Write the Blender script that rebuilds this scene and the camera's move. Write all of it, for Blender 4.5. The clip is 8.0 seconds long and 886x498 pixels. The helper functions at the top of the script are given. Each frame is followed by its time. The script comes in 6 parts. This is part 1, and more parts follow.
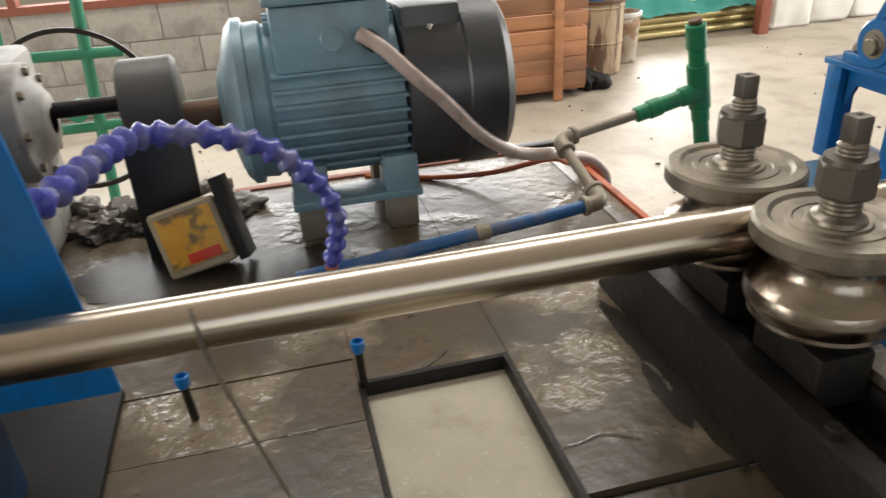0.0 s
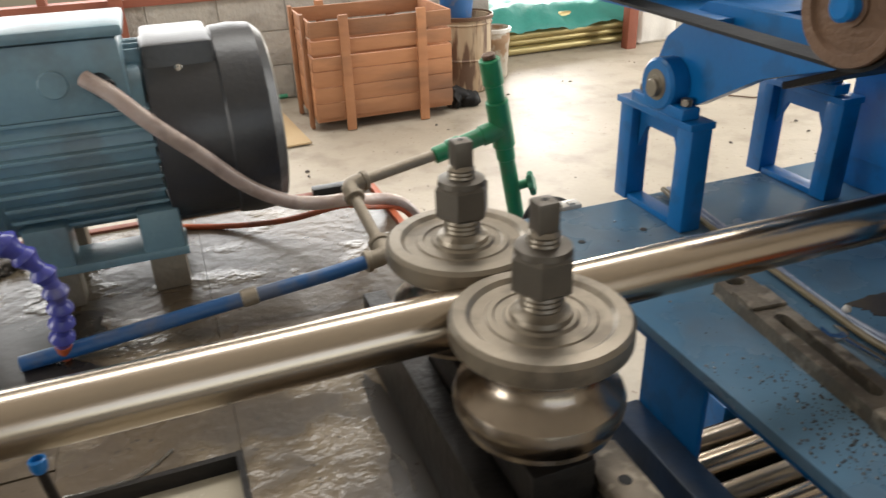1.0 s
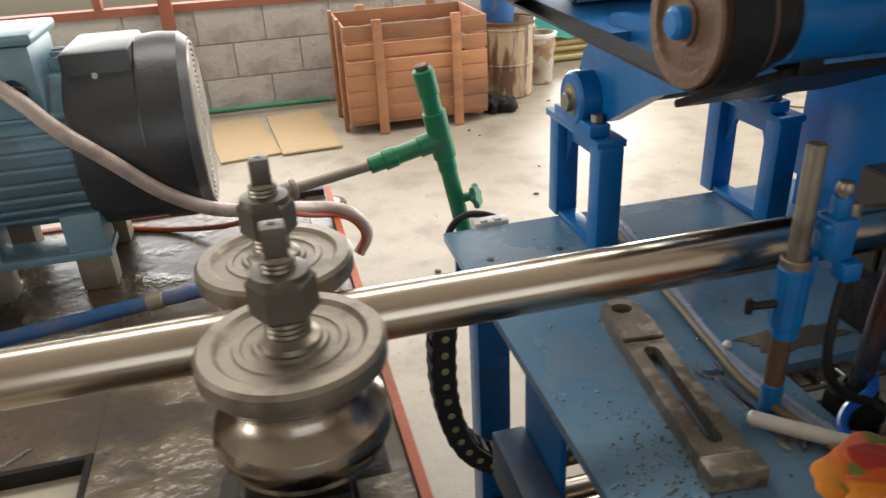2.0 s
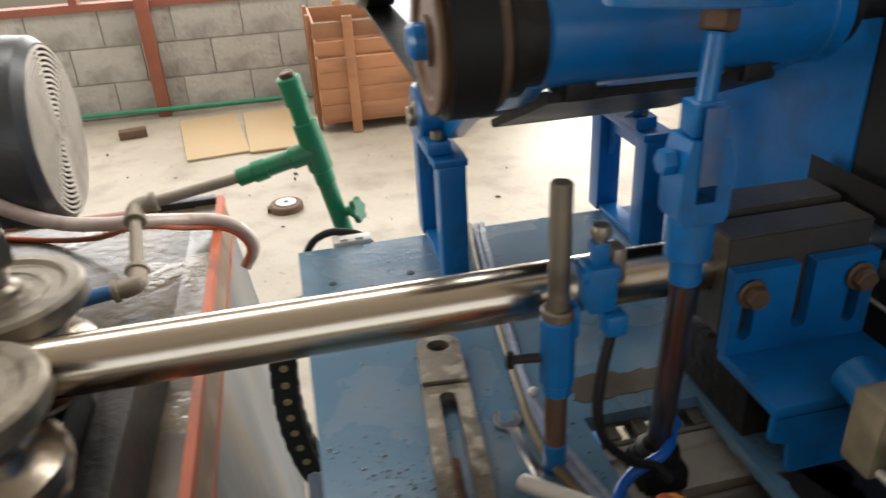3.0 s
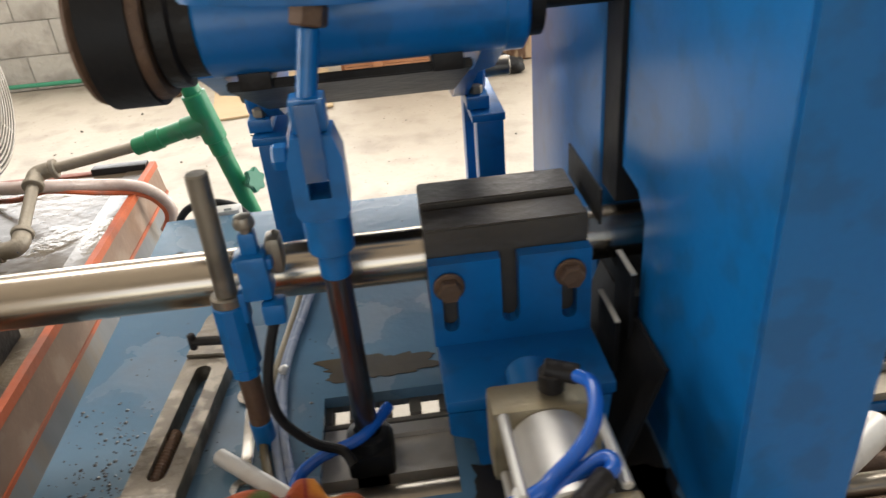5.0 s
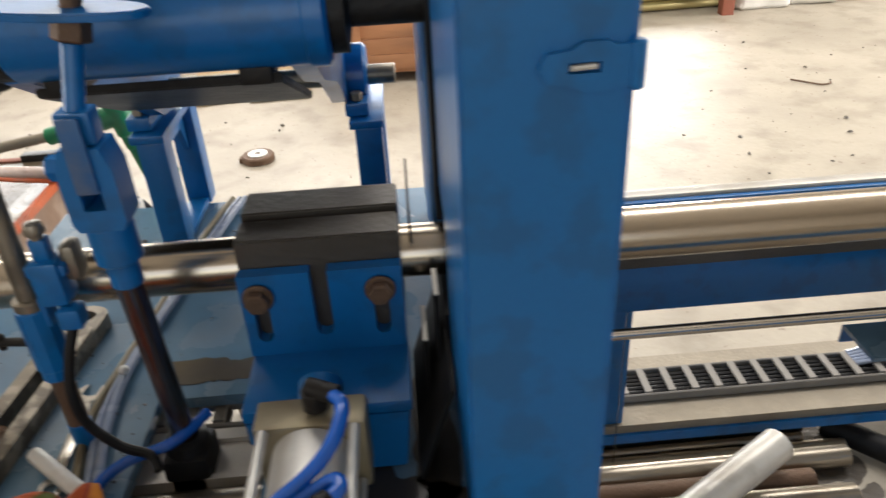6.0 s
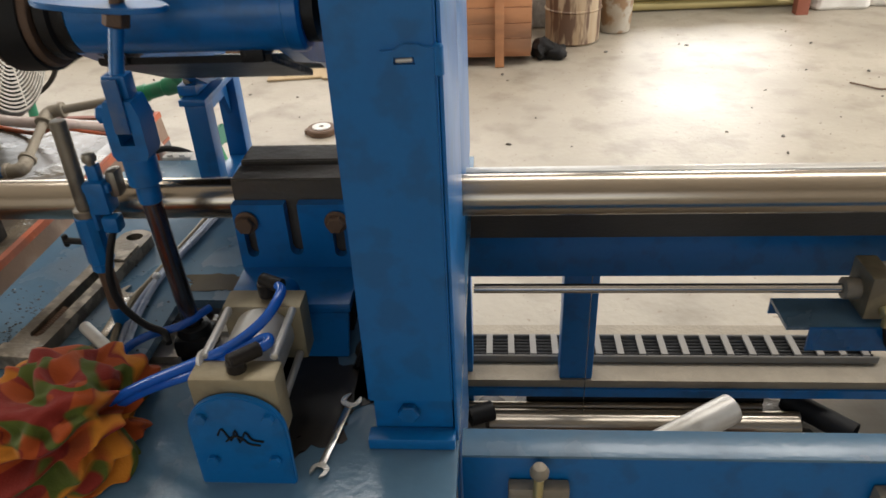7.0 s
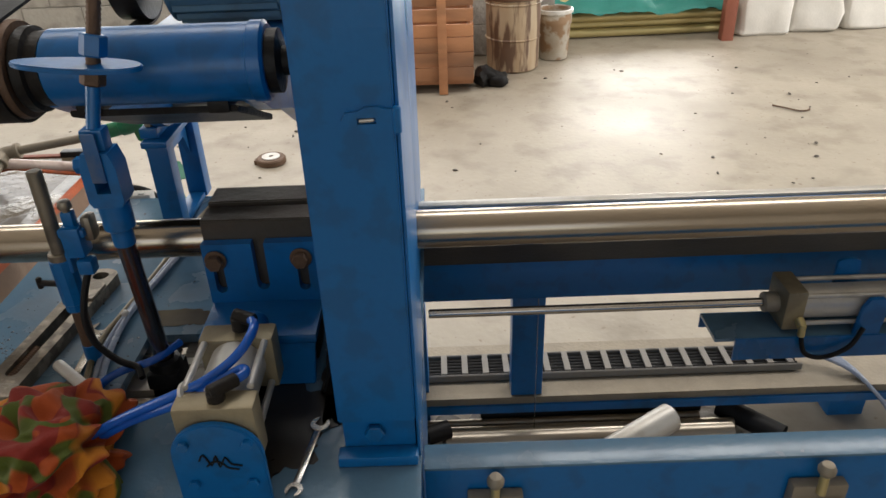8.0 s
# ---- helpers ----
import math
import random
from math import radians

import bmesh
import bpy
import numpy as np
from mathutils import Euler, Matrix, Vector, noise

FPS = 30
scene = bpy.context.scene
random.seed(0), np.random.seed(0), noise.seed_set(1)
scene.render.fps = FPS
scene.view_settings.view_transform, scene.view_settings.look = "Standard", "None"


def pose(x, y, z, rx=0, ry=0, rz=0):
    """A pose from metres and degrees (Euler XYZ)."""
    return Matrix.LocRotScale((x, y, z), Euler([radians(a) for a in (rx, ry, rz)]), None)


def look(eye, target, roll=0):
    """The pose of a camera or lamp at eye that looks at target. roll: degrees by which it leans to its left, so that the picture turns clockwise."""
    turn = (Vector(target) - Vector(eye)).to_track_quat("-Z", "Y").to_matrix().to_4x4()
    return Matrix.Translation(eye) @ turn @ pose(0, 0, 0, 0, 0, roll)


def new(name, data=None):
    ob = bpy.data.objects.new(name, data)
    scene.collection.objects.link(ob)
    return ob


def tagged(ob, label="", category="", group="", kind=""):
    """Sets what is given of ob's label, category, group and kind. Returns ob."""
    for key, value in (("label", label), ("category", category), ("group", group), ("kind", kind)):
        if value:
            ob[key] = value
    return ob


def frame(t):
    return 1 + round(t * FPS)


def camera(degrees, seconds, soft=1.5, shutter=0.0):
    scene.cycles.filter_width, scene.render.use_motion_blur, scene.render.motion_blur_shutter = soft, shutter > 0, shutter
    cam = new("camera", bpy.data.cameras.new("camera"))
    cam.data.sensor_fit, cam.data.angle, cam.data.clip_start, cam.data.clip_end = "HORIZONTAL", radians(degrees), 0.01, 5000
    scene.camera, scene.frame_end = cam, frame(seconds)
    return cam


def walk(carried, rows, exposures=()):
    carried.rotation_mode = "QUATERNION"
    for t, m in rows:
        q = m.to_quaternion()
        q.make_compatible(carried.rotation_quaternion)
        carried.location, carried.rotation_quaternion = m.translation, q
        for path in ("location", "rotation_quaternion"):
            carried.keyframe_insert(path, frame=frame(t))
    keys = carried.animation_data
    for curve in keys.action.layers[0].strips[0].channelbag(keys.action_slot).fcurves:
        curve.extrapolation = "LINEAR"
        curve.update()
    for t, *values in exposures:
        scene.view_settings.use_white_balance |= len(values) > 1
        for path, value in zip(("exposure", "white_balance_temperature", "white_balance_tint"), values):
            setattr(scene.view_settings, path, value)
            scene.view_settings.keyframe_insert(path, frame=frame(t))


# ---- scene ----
cam = camera(62.2, 8.0, shutter=0.5)
PATH = [
    (0, (0.304, -0.872, 1.645), (0.706, 0.861, 0.731), -2.0),
    (0.5, (0.471, -0.838, 1.653), (0.955, 0.875, 0.742), -2.6),
    (1, (0.664, -0.767, 1.667), (1.298, 0.903, 0.767), -0.6),
    (2.5, (1.22, -0.881, 1.669), (1.578, 0.878, 0.787), -1.9),
    (3, (1.43, -0.818, 1.672), (1.798, 0.926, 0.765), -1.7),
    (3.5, (1.539, -0.776, 1.672), (1.954, 0.923, 0.701), -1.4),
    (4, (1.646, -0.795, 1.662), (1.99, 0.891, 0.642), -1.5),
    (5.5, (2.079, -0.92, 1.707), (2.144, 0.819, 0.722), -3.7),
    (6, (2.2, -0.909, 1.714), (2.299, 0.81, 0.697), -1.6),
    (6.5, (2.352, -1.026, 1.738), (2.39, 0.665, 0.671), -0.9),
    (7, (2.427, -1.205, 1.805), (2.309, 0.496, 0.76), -1.2),
    (7.5, (2.421, -1.259, 1.863), (2.399, 0.478, 0.872), -0.5),
    (8, (2.417, -1.294, 1.881), (2.439, 0.439, 0.883), -0.5),
]
LEVEL = Matrix.Translation((2, 0, 1.16)) @ Matrix.Rotation(math.atan(0.024), 4, "Y") @ Matrix.Translation((-2, 0, -1.16))
BETWEEN = [
    (0.3, look((0.396, -0.851, 1.687), (0.812, 0.870, 0.756), -3.6)),
    (0.8, look((0.609, -0.781, 1.695), (1.155, 0.907, 0.772), -2.6)),
    (2.8, look((1.345, -0.866, 1.682), (1.730, 0.888, 0.800), -2.1)),
    (6.3, look((2.296, -0.964, 1.710), (2.396, 0.737, 0.662), -1.3)),
]
ROWS = sorted([(t, LEVEL @ look(eye, target, roll)) for t, eye, target, roll in PATH] + BETWEEN, key=lambda row: row[0])
walk(cam, ROWS, [(0, 0.3), (1.0, 0.26), (2.5, 0.34), (3.0, 0.38), (3.5, 0.46), (4.2, 0.55), (5.5, 0.72), (6.0, 0.47), (6.5, 0.2), (7.0, 0.05), (8.0, -0.12)])

# ---- light: an open shed, daylight through windows, a wide gate and roof lights ----
scene.view_settings.exposure = 0.0
world = bpy.data.worlds.new("world")
scene.world = world
world.use_nodes = True
wn = world.node_tree.nodes
sky = wn.new("ShaderNodeTexSky")
sky.sky_type, sky.sun_disc, sky.sun_elevation, sky.sun_rotation = "NISHITA", False, radians(50), radians(30)
wn["Background"].inputs["Strength"].default_value = 0.12
world.node_tree.links.new(sky.outputs["Color"], wn["Background"].inputs["Color"])


def area_light(name, place, target, width, height, watts, colour):
    data = bpy.data.lights.new(name, "AREA")
    data.shape, data.size, data.size_y, data.energy, data.color = "RECTANGLE", width, height, watts, colour
    ob = new(name, data)
    ob.matrix_world = look(place, target)
    return ob


DAY = (1.0, 0.965, 0.905)
area_light("window_light", (0.2, 5.62, 2.05), (0.2, 0, 1.3), 5.9, 2.2, 185, DAY)
area_light("back_door_light", (4.95, 7.75, 1.15), (4.8, 4.5, 0.0), 1.6, 1.2, 150, DAY)
area_light("gate_light", (8.9, 3.0, 2.1), (2.0, 3.0, 0.0), 5.5, 3.6, 370, DAY)
# Added fill from the left, set in an unseen opening.
area_light("side_fill_light", (-5.9, 0.5, 1.9), (2.0, 0.0, 1.0), 3.0, 2.6, 165, DAY)
area_light("roof_light", (2.5, 2.6, 4.9), (2.5, 2.6, 0), 7.0, 1.2, 185, DAY)
area_light("front_gate_light", (1.5, -5.8, 2.3), (1.5, 0, 1.0), 5.0, 3.0, 42, DAY)


# ---- materials ----
def material(name, colour, rough=0.5, metal=0.0, other=None, scale=6.0, amount=0.5, grain=60.0, bump=0.1, stain=None, stain_scale=2.0, stain_amount=0.5, coat=0.0, spread=0.12, stretch=(1, 1, 1), island=0.0, depth=0.01, ripple=0.0, specks=None, stain_rough=None, stain_range=(0.52, 0.62), glisten=0.0, specular=0.5):
    """Colour with soft variation, fine grain in the roughness and relief, and stains of their own shape."""
    m = bpy.data.materials.new(name)
    m.use_nodes = True
    t = m.node_tree
    n, link = t.nodes, t.links.new
    b = n["Principled BSDF"]
    co = n.new("ShaderNodeTexCoord")
    mp = n.new("ShaderNodeMapping")
    mp.inputs["Scale"].default_value = stretch
    link(co.outputs["Object"], mp.inputs["Vector"])

    def noise_map(size, detail, low, high):
        x = n.new("ShaderNodeTexNoise")
        x.inputs["Scale"].default_value, x.inputs["Detail"].default_value = size, detail
        link(mp.outputs["Vector"], x.inputs["Vector"])
        r = n.new("ShaderNodeMapRange")
        r.inputs["From Min"].default_value, r.inputs["From Max"].default_value = low, high
        link(x.outputs["Fac"], r.inputs["Value"])
        return r.outputs["Result"], x.outputs["Fac"]

    def mix(fac, a, c, k=1.0):
        x = n.new("ShaderNodeMix")
        x.data_type = "RGBA"
        if k != 1.0:
            q = n.new("ShaderNodeMath")
            q.operation, q.inputs[1].default_value = "MULTIPLY", k
            link(fac, q.inputs[0])
            fac = q.outputs[0]
        link(fac, x.inputs["Factor"])
        for value, s in ((a, 6), (c, 7)):
            if isinstance(value, tuple):
                x.inputs[s].default_value = (*value, 1)
            else:
                link(value, x.inputs[s])
        return x.outputs[2]

    other = other or tuple(c * 0.7 for c in colour)
    f, raw = noise_map(scale, 5, 0.3, 0.7)
    col = mix(f, colour, other, amount)
    g, graw = noise_map(grain, 3, 0.3, 0.7)
    col = mix(g, col, tuple(c * 0.75 for c in colour), 0.25)
    if island:
        ge = n.new("ShaderNodeObjectInfo")
        hs = n.new("ShaderNodeHueSaturation")
        r = n.new("ShaderNodeMapRange")
        r.inputs["To Min"].default_value, r.inputs["To Max"].default_value = 1 - island, 1 + island
        link(ge.outputs["Random"], r.inputs["Value"])
        link(r.outputs["Result"], hs.inputs["Value"])
        link(col, hs.inputs["Color"])
        col = hs.outputs["Color"]
    rr = n.new("ShaderNodeMapRange")
    rr.inputs["To Min"].default_value, rr.inputs["To Max"].default_value = max(rough - spread, 0.02), min(rough + spread, 1)
    link(raw, rr.inputs["Value"])
    rough_out = rr.outputs["Result"]
    if stain:
        s, _ = noise_map(stain_scale, 6, *stain_range)
        col = mix(s, col, stain, stain_amount)
        if stain_rough is not None:
            rm = n.new("ShaderNodeMix")
            link(s, rm.inputs["Factor"])
            link(rough_out, rm.inputs["A"])
            rm.inputs["B"].default_value = stain_rough
            rough_out = rm.outputs["Result"]
    if specks:
        s, _ = noise_map(scale * 22, 4, 0.66, 0.70)
        col = mix(s, col, specks, 0.8)
    link(col, b.inputs["Base Color"])
    link(rough_out, b.inputs["Roughness"])
    b.inputs["Metallic"].default_value = metal
    b.inputs["Specular IOR Level"].default_value = specular
    b.inputs["Coat Weight"].default_value = coat
    if bump:
        bp = n.new("ShaderNodeBump")
        bp.inputs["Strength"].default_value, bp.inputs["Distance"].default_value = bump, depth
        link(graw, bp.inputs["Height"])
        normal = bp.outputs["Normal"]
        if ripple:
            _, wave = noise_map(16, 2, 0, 1)
            b2 = n.new("ShaderNodeBump")
            b2.inputs["Strength"].default_value, b2.inputs["Distance"].default_value = ripple, 0.02
            link(wave, b2.inputs["Height"])
            link(normal, b2.inputs["Normal"])
            normal = b2.outputs["Normal"]
        if glisten:
            patch, _ = noise_map(5.5, 5, 0.53, 0.64)
            _, fine = noise_map(62, 3, 0, 1)
            pm = n.new("ShaderNodeMath")
            pm.operation = "MULTIPLY"
            link(patch, pm.inputs[0])
            link(fine, pm.inputs[1])
            b3 = n.new("ShaderNodeBump")
            b3.inputs["Strength"].default_value, b3.inputs["Distance"].default_value = glisten, 0.012
            link(pm.outputs[0], b3.inputs["Height"])
            link(normal, b3.inputs["Normal"])
            normal = b3.outputs["Normal"]
        link(normal, b.inputs["Normal"])
    return m


BLUE = material("blue_paint", (0.002, 0.138, 0.40), 0.32, 0, (0.002, 0.105, 0.32), 3, 0.6, 90, 0.04, (0.015, 0.06, 0.12), 19, 0.3)
# Paler than BLUE: dust and window glare on upward faces, set in the colour.
BLUE_TOP = material("blue_paint_dust_and_glare", (0.13, 0.228, 0.32), 0.2, 0, (0.045, 0.14, 0.25), 3, 0.85, 70, 0.06, (0.10, 0.085, 0.068), 6, 0.55, stain_range=(0.50, 0.80), stain_rough=0.5)
MOTOR_BLUE = material("motor_paint", (0.20, 0.335, 0.40), 0.36, 0, (0.155, 0.27, 0.33), 7, 0.6, 80, 0.12, (0.12, 0.10, 0.08), 5, 0.35)
DUSTY_DARK = material("dusty_dark_drum", (0.10, 0.095, 0.088), 0.5, 0, (0.06, 0.056, 0.052), 8, 0.7, 60, 0.1)
FAN_BLACK = material("dusty_fan_cover", (0.034, 0.035, 0.04), 0.34, 0, (0.065, 0.065, 0.065), 6, 0.7, 90, 0.1)
STAIN = material("brown_oil", (0.11, 0.085, 0.05), 0.2, 0, (0.05, 0.04, 0.025), 9, 0.9, 50, 0.08)
BLACK = material("black_paint", (0.012, 0.012, 0.014), 0.42, 0, (0.03, 0.03, 0.03), 9, 0.4, 90, 0.1)
RUBBER = material("black_rubber", (0.007, 0.007, 0.008), 0.55, 0, (0.016, 0.014, 0.012), 10, 0.5, 60, 0.1, specular=0.25)
OILY = material("oily_iron", (0.012, 0.010, 0.009), 0.48, 0.1, (0.03, 0.024, 0.019), 8, 0.6, 50, 0.3, (0.012, 0.011, 0.01), 5, 0.6, specular=0.25)
GREASY = material("dusty_steel", (0.31, 0.27, 0.215), 0.40, 0.75, (0.18, 0.155, 0.12), 14, 0.7, 120, 0.05, (0.09, 0.075, 0.06), 16, 0.5)
NUT = material("nut_steel", (0.13, 0.115, 0.095), 0.45, 0.6, (0.08, 0.07, 0.06), 14, 0.6, 120, 0.05)
RUST = material("rusty_steel", (0.15, 0.085, 0.05), 0.6, 0.35, (0.09, 0.055, 0.035), 14, 0.7, 120, 0.25)
CHROME = material("polished_steel", (0.66, 0.63, 0.585), 0.2, 1.0, (0.50, 0.47, 0.43), 4, 0.6, 200, 0.02, spread=0.06)
TUBE = material("tube_steel", (0.52, 0.445, 0.355), 0.23, 1.0, (0.42, 0.36, 0.29), 3, 0.6, 40, 0.03, (0.33, 0.265, 0.20), 5, 0.5, spread=0.07, stretch=(0.15, 1, 1))
TUBE_DULL = material("dull_tube_steel", (0.42, 0.37, 0.30), 0.34, 0.9, (0.25, 0.21, 0.17), 5, 0.6, 60, 0.08, (0.16, 0.12, 0.09), 6, 0.5, stretch=(0.3, 1, 1))
LOBE = material("worn_roll_steel", (0.34, 0.29, 0.235), 0.24, 1.0, (0.22, 0.185, 0.15), 9, 0.7, 90, 0.05, (0.14, 0.105, 0.08), 12, 0.6, spread=0.08)
SMEARED = material("smeared_rod_steel", (0.20, 0.185, 0.18), 0.22, 0.9, (0.12, 0.11, 0.11), 8, 0.6, 90, 0.03, (0.34, 0.05, 0.02), 9, 0.6, stretch=(1, 1, 0.3), stain_range=(0.56, 0.66))
JAW = material("blackened_jaw", (0.115, 0.098, 0.08), 0.34, 0.5, (0.075, 0.062, 0.05), 12, 0.6, 80, 0.12)
BAR = material("worn_bar_steel", (0.20, 0.165, 0.12), 0.42, 0.5, (0.08, 0.065, 0.05), 16, 0.9, 90, 0.18, (0.38, 0.33, 0.26), 26, 0.6)
GOLD = material("cast_zinc", (0.36, 0.30, 0.19), 0.45, 0.45, (0.28, 0.23, 0.15), 12, 0.6, 90, 0.12, (0.12, 0.09, 0.06), 10, 0.4)
ALU = material("aluminium", (0.62, 0.59, 0.54), 0.38, 0.4, (0.5, 0.47, 0.42), 6, 0.5, 80, 0.05, (0.3, 0.26, 0.2), 8, 0.4)
CONCRETE = material("concrete_floor", (0.42, 0.37, 0.297), 0.52, 0, (0.31, 0.27, 0.215), 1.3, 0.85, 26, 0.2, (0.22, 0.185, 0.14), 3.6, 0.6, stain_range=(0.5, 0.68), specks=(0.22, 0.17, 0.13))
BLOCK = material("concrete_block", (0.43, 0.40, 0.355), 0.9, 0, (0.33, 0.305, 0.27), 2.2, 0.9, 26, 0.7, (0.20, 0.18, 0.155), 3.6, 0.75, island=0.10, stain_range=(0.48, 0.66), depth=0.02)
MORTAR = material("mortar", (0.36, 0.335, 0.30), 0.95, 0, None, 3, 0.8, 40, 0.6, (0.22, 0.20, 0.175), 3, 0.6)
PLASTER = material("shed_wall", (0.62, 0.59, 0.54), 0.9, 0, (0.52, 0.49, 0.45), 1, 0.6, 20, 0.3)
# Pale patches are mottling and also carry puddle reflections in their colour.
DECK = material("wet_deck", (0.125, 0.093, 0.06), 0.32, 0.0, (0.03, 0.023, 0.015), 2.6, 1.0, 34, 0.2, (0.27, 0.22, 0.155), 5.5, 0.75, spread=0.2, ripple=0.05, stain_rough=0.16, stain_range=(0.49, 0.64), glisten=0.42, specks=(0.03, 0.024, 0.018))
SLUDGE = material("milky_coolant", (0.52, 0.475, 0.38), 0.09, 0, (0.40, 0.36, 0.275), 5, 0.85, 30, 0.04, (0.26, 0.225, 0.175), 12, 0.45, stain_range=(0.54, 0.72), spread=0.05, specks=(0.6, 0.56, 0.48))
GREEN = material("green_plastic", (0.012, 0.23, 0.095), 0.40, 0, (0.02, 0.19, 0.08), 12, 0.5, 60, 0.08, (0.12, 0.13, 0.09), 14, 0.3)
GREEN_PAINT = material("green_paint", (0.03, 0.22, 0.12), 0.5, 0, None, 6, 0.5, 60, 0.1)
GALV = material("dusty_galvanised", (0.32, 0.275, 0.21), 0.55, 0.4, (0.24, 0.205, 0.16), 14, 0.7, 80, 0.2)
BLUE_PIPE = material("blue_plastic", (0.018, 0.105, 0.30), 0.42, 0, (0.03, 0.09, 0.2), 9, 0.5, 60, 0.06, (0.2, 0.17, 0.13), 9, 0.4)
HOSE_BLUE = material("violet_blue_plastic", (0.07, 0.078, 0.36), 0.28, 0, (0.07, 0.075, 0.26), 14, 0.6, 60, 0.1, (0.24, 0.22, 0.24), 14, 0.4)
AIR_BLUE = material("air_hose", (0.01, 0.11, 0.52), 0.22, 0, (0.01, 0.09, 0.42), 14, 0.5, 60, 0.03)
CLEAR = material("clear_sleeve", (0.30, 0.34, 0.42), 0.25, 0, (0.14, 0.19, 0.33), 30, 0.6, 60, 0.05)
PINK = material("braided_hose", (0.50, 0.41, 0.36), 0.3, 0, (0.40, 0.27, 0.23), 16, 0.6, 120, 0.1, (0.22, 0.16, 0.13), 18, 0.4)
ORANGE = material("orange_primer", (0.52, 0.105, 0.03), 0.55, 0, (0.32, 0.09, 0.045), 9, 0.6, 50, 0.2, (0.14, 0.09, 0.07), 7, 0.45)
RED_POST = material("red_primer", (0.27, 0.085, 0.05), 0.6, 0, None, 7, 0.6, 50, 0.1)
WOOD = material("crate_wood", (0.40, 0.185, 0.085), 0.7, 0, (0.28, 0.12, 0.055), 7, 0.9, 60, 0.25, (0.14, 0.075, 0.045), 5, 0.6, island=0.28, stretch=(0.25, 1, 1), stain_range=(0.52, 0.7))
PLY = material("plywood", (0.40, 0.295, 0.17), 0.7, 0, (0.42, 0.30, 0.16), 4, 0.7, 50, 0.15, island=0.1, stretch=(0.3, 1, 1))
DRUM = material("stained_drum", (0.50, 0.42, 0.30), 0.6, 0, (0.34, 0.22, 0.12), 7, 0.9, 40, 0.15, (0.10, 0.05, 0.03), 11, 0.9, stretch=(1, 1, 0.16), stain_range=(0.50, 0.58))
PAIL = material("pail_plastic", (0.52, 0.49, 0.43), 0.5, 0, (0.33, 0.24, 0.15), 6, 0.7, 50, 0.1, (0.26, 0.14, 0.06), 7, 0.85, stain_range=(0.47, 0.55))
TARP = material("green_tarp", (0.02, 0.20, 0.17), 0.55, 0, (0.04, 0.25, 0.21), 4, 0.6, 40, 0.2)
BRASS = material("yellow_tube", (0.60, 0.50, 0.24), 0.35, 0.6, (0.48, 0.40, 0.2), 6, 0.6, 40, 0.05, stretch=(0.3, 1, 1))
SACK = material("white_sack", (0.66, 0.63, 0.58), 0.8, 0, None, 6, 0.5, 60, 0.2)


def rag_material():
    m = bpy.data.materials.new("rag_cloth")
    m.use_nodes = True
    n, link = m.node_tree.nodes, m.node_tree.links.new
    b = n["Principled BSDF"]
    co = n.new("ShaderNodeTexCoord")
    col = None
    for k, (axis, size, colour, low) in enumerate((("X", 0.42, (0.36, 0.058, 0.004), 0.50), ("Y", 0.36, (0.07, 0.092, 0.006), 0.78), ("X", 0.21, (0.50, 0.17, 0.008), 0.84))):
        w = n.new("ShaderNodeTexWave")
        w.bands_direction = axis
        w.inputs["Scale"].default_value, w.inputs["Distortion"].default_value, w.inputs["Detail"].default_value = size, 1.2, 1.0
        w.inputs["Detail Scale"].default_value = 1.4
        link(co.outputs["UV"], w.inputs["Vector"])
        r = n.new("ShaderNodeMapRange")
        r.inputs["From Min"].default_value, r.inputs["From Max"].default_value = low, low + 0.12
        link(w.outputs["Fac"], r.inputs["Value"])
        x = n.new("ShaderNodeMix")
        x.data_type = "RGBA"
        link(r.outputs["Result"], x.inputs["Factor"])
        if col is None:
            x.inputs[6].default_value = (0.21, 0.013, 0.005, 1)
        else:
            link(col, x.inputs[6])
        x.inputs[7].default_value = (*colour, 1)
        col = x.outputs[2]
    link(col, b.inputs["Base Color"])
    b.inputs["Roughness"].default_value = 0.9
    b.inputs["Sheen Weight"].default_value = 0.05
    f = n.new("ShaderNodeTexNoise")
    f.inputs["Scale"].default_value = 260
    link(co.outputs["Object"], f.inputs["Vector"])
    bp = n.new("ShaderNodeBump")
    bp.inputs["Strength"].default_value, bp.inputs["Distance"].default_value = 0.4, 0.003
    link(f.outputs["Fac"], bp.inputs["Height"])
    link(bp.outputs["Normal"], b.inputs["Normal"])
    return m


CLOTH_RED = rag_material()
CHAIN_GREY = material("grey_chain_plastic", (0.23, 0.21, 0.185), 0.5, 0, (0.2, 0.185, 0.17), 10, 0.6, 60, 0.1)
CHAIN_DARK = material("black_chain_plastic", (0.014, 0.014, 0.014), 0.45, 0, (0.03, 0.03, 0.028), 10, 0.5, 60, 0.1)
YELLOW = material("yellow_label", (0.62, 0.36, 0.03), 0.4, 0, (0.45, 0.13, 0.02), 14, 0.8, 60, 0.03, (0.10, 0.075, 0.045), 18, 0.85)
LABEL_RED = material("red_label", (0.5, 0.04, 0.015), 0.4, 0, None, 20, 0.5, 60, 0.03)
WHITE = material("white_plastic", (0.68, 0.66, 0.62), 0.4, 0, None, 9, 0.5, 60, 0.05, (0.4, 0.33, 0.25), 12, 0.3)
RIM_BROWN = material("brown_primer", (0.27, 0.17, 0.115), 0.45, 0, (0.16, 0.10, 0.07), 8, 0.8, 60, 0.12, (0.36, 0.27, 0.20), 9, 0.5)
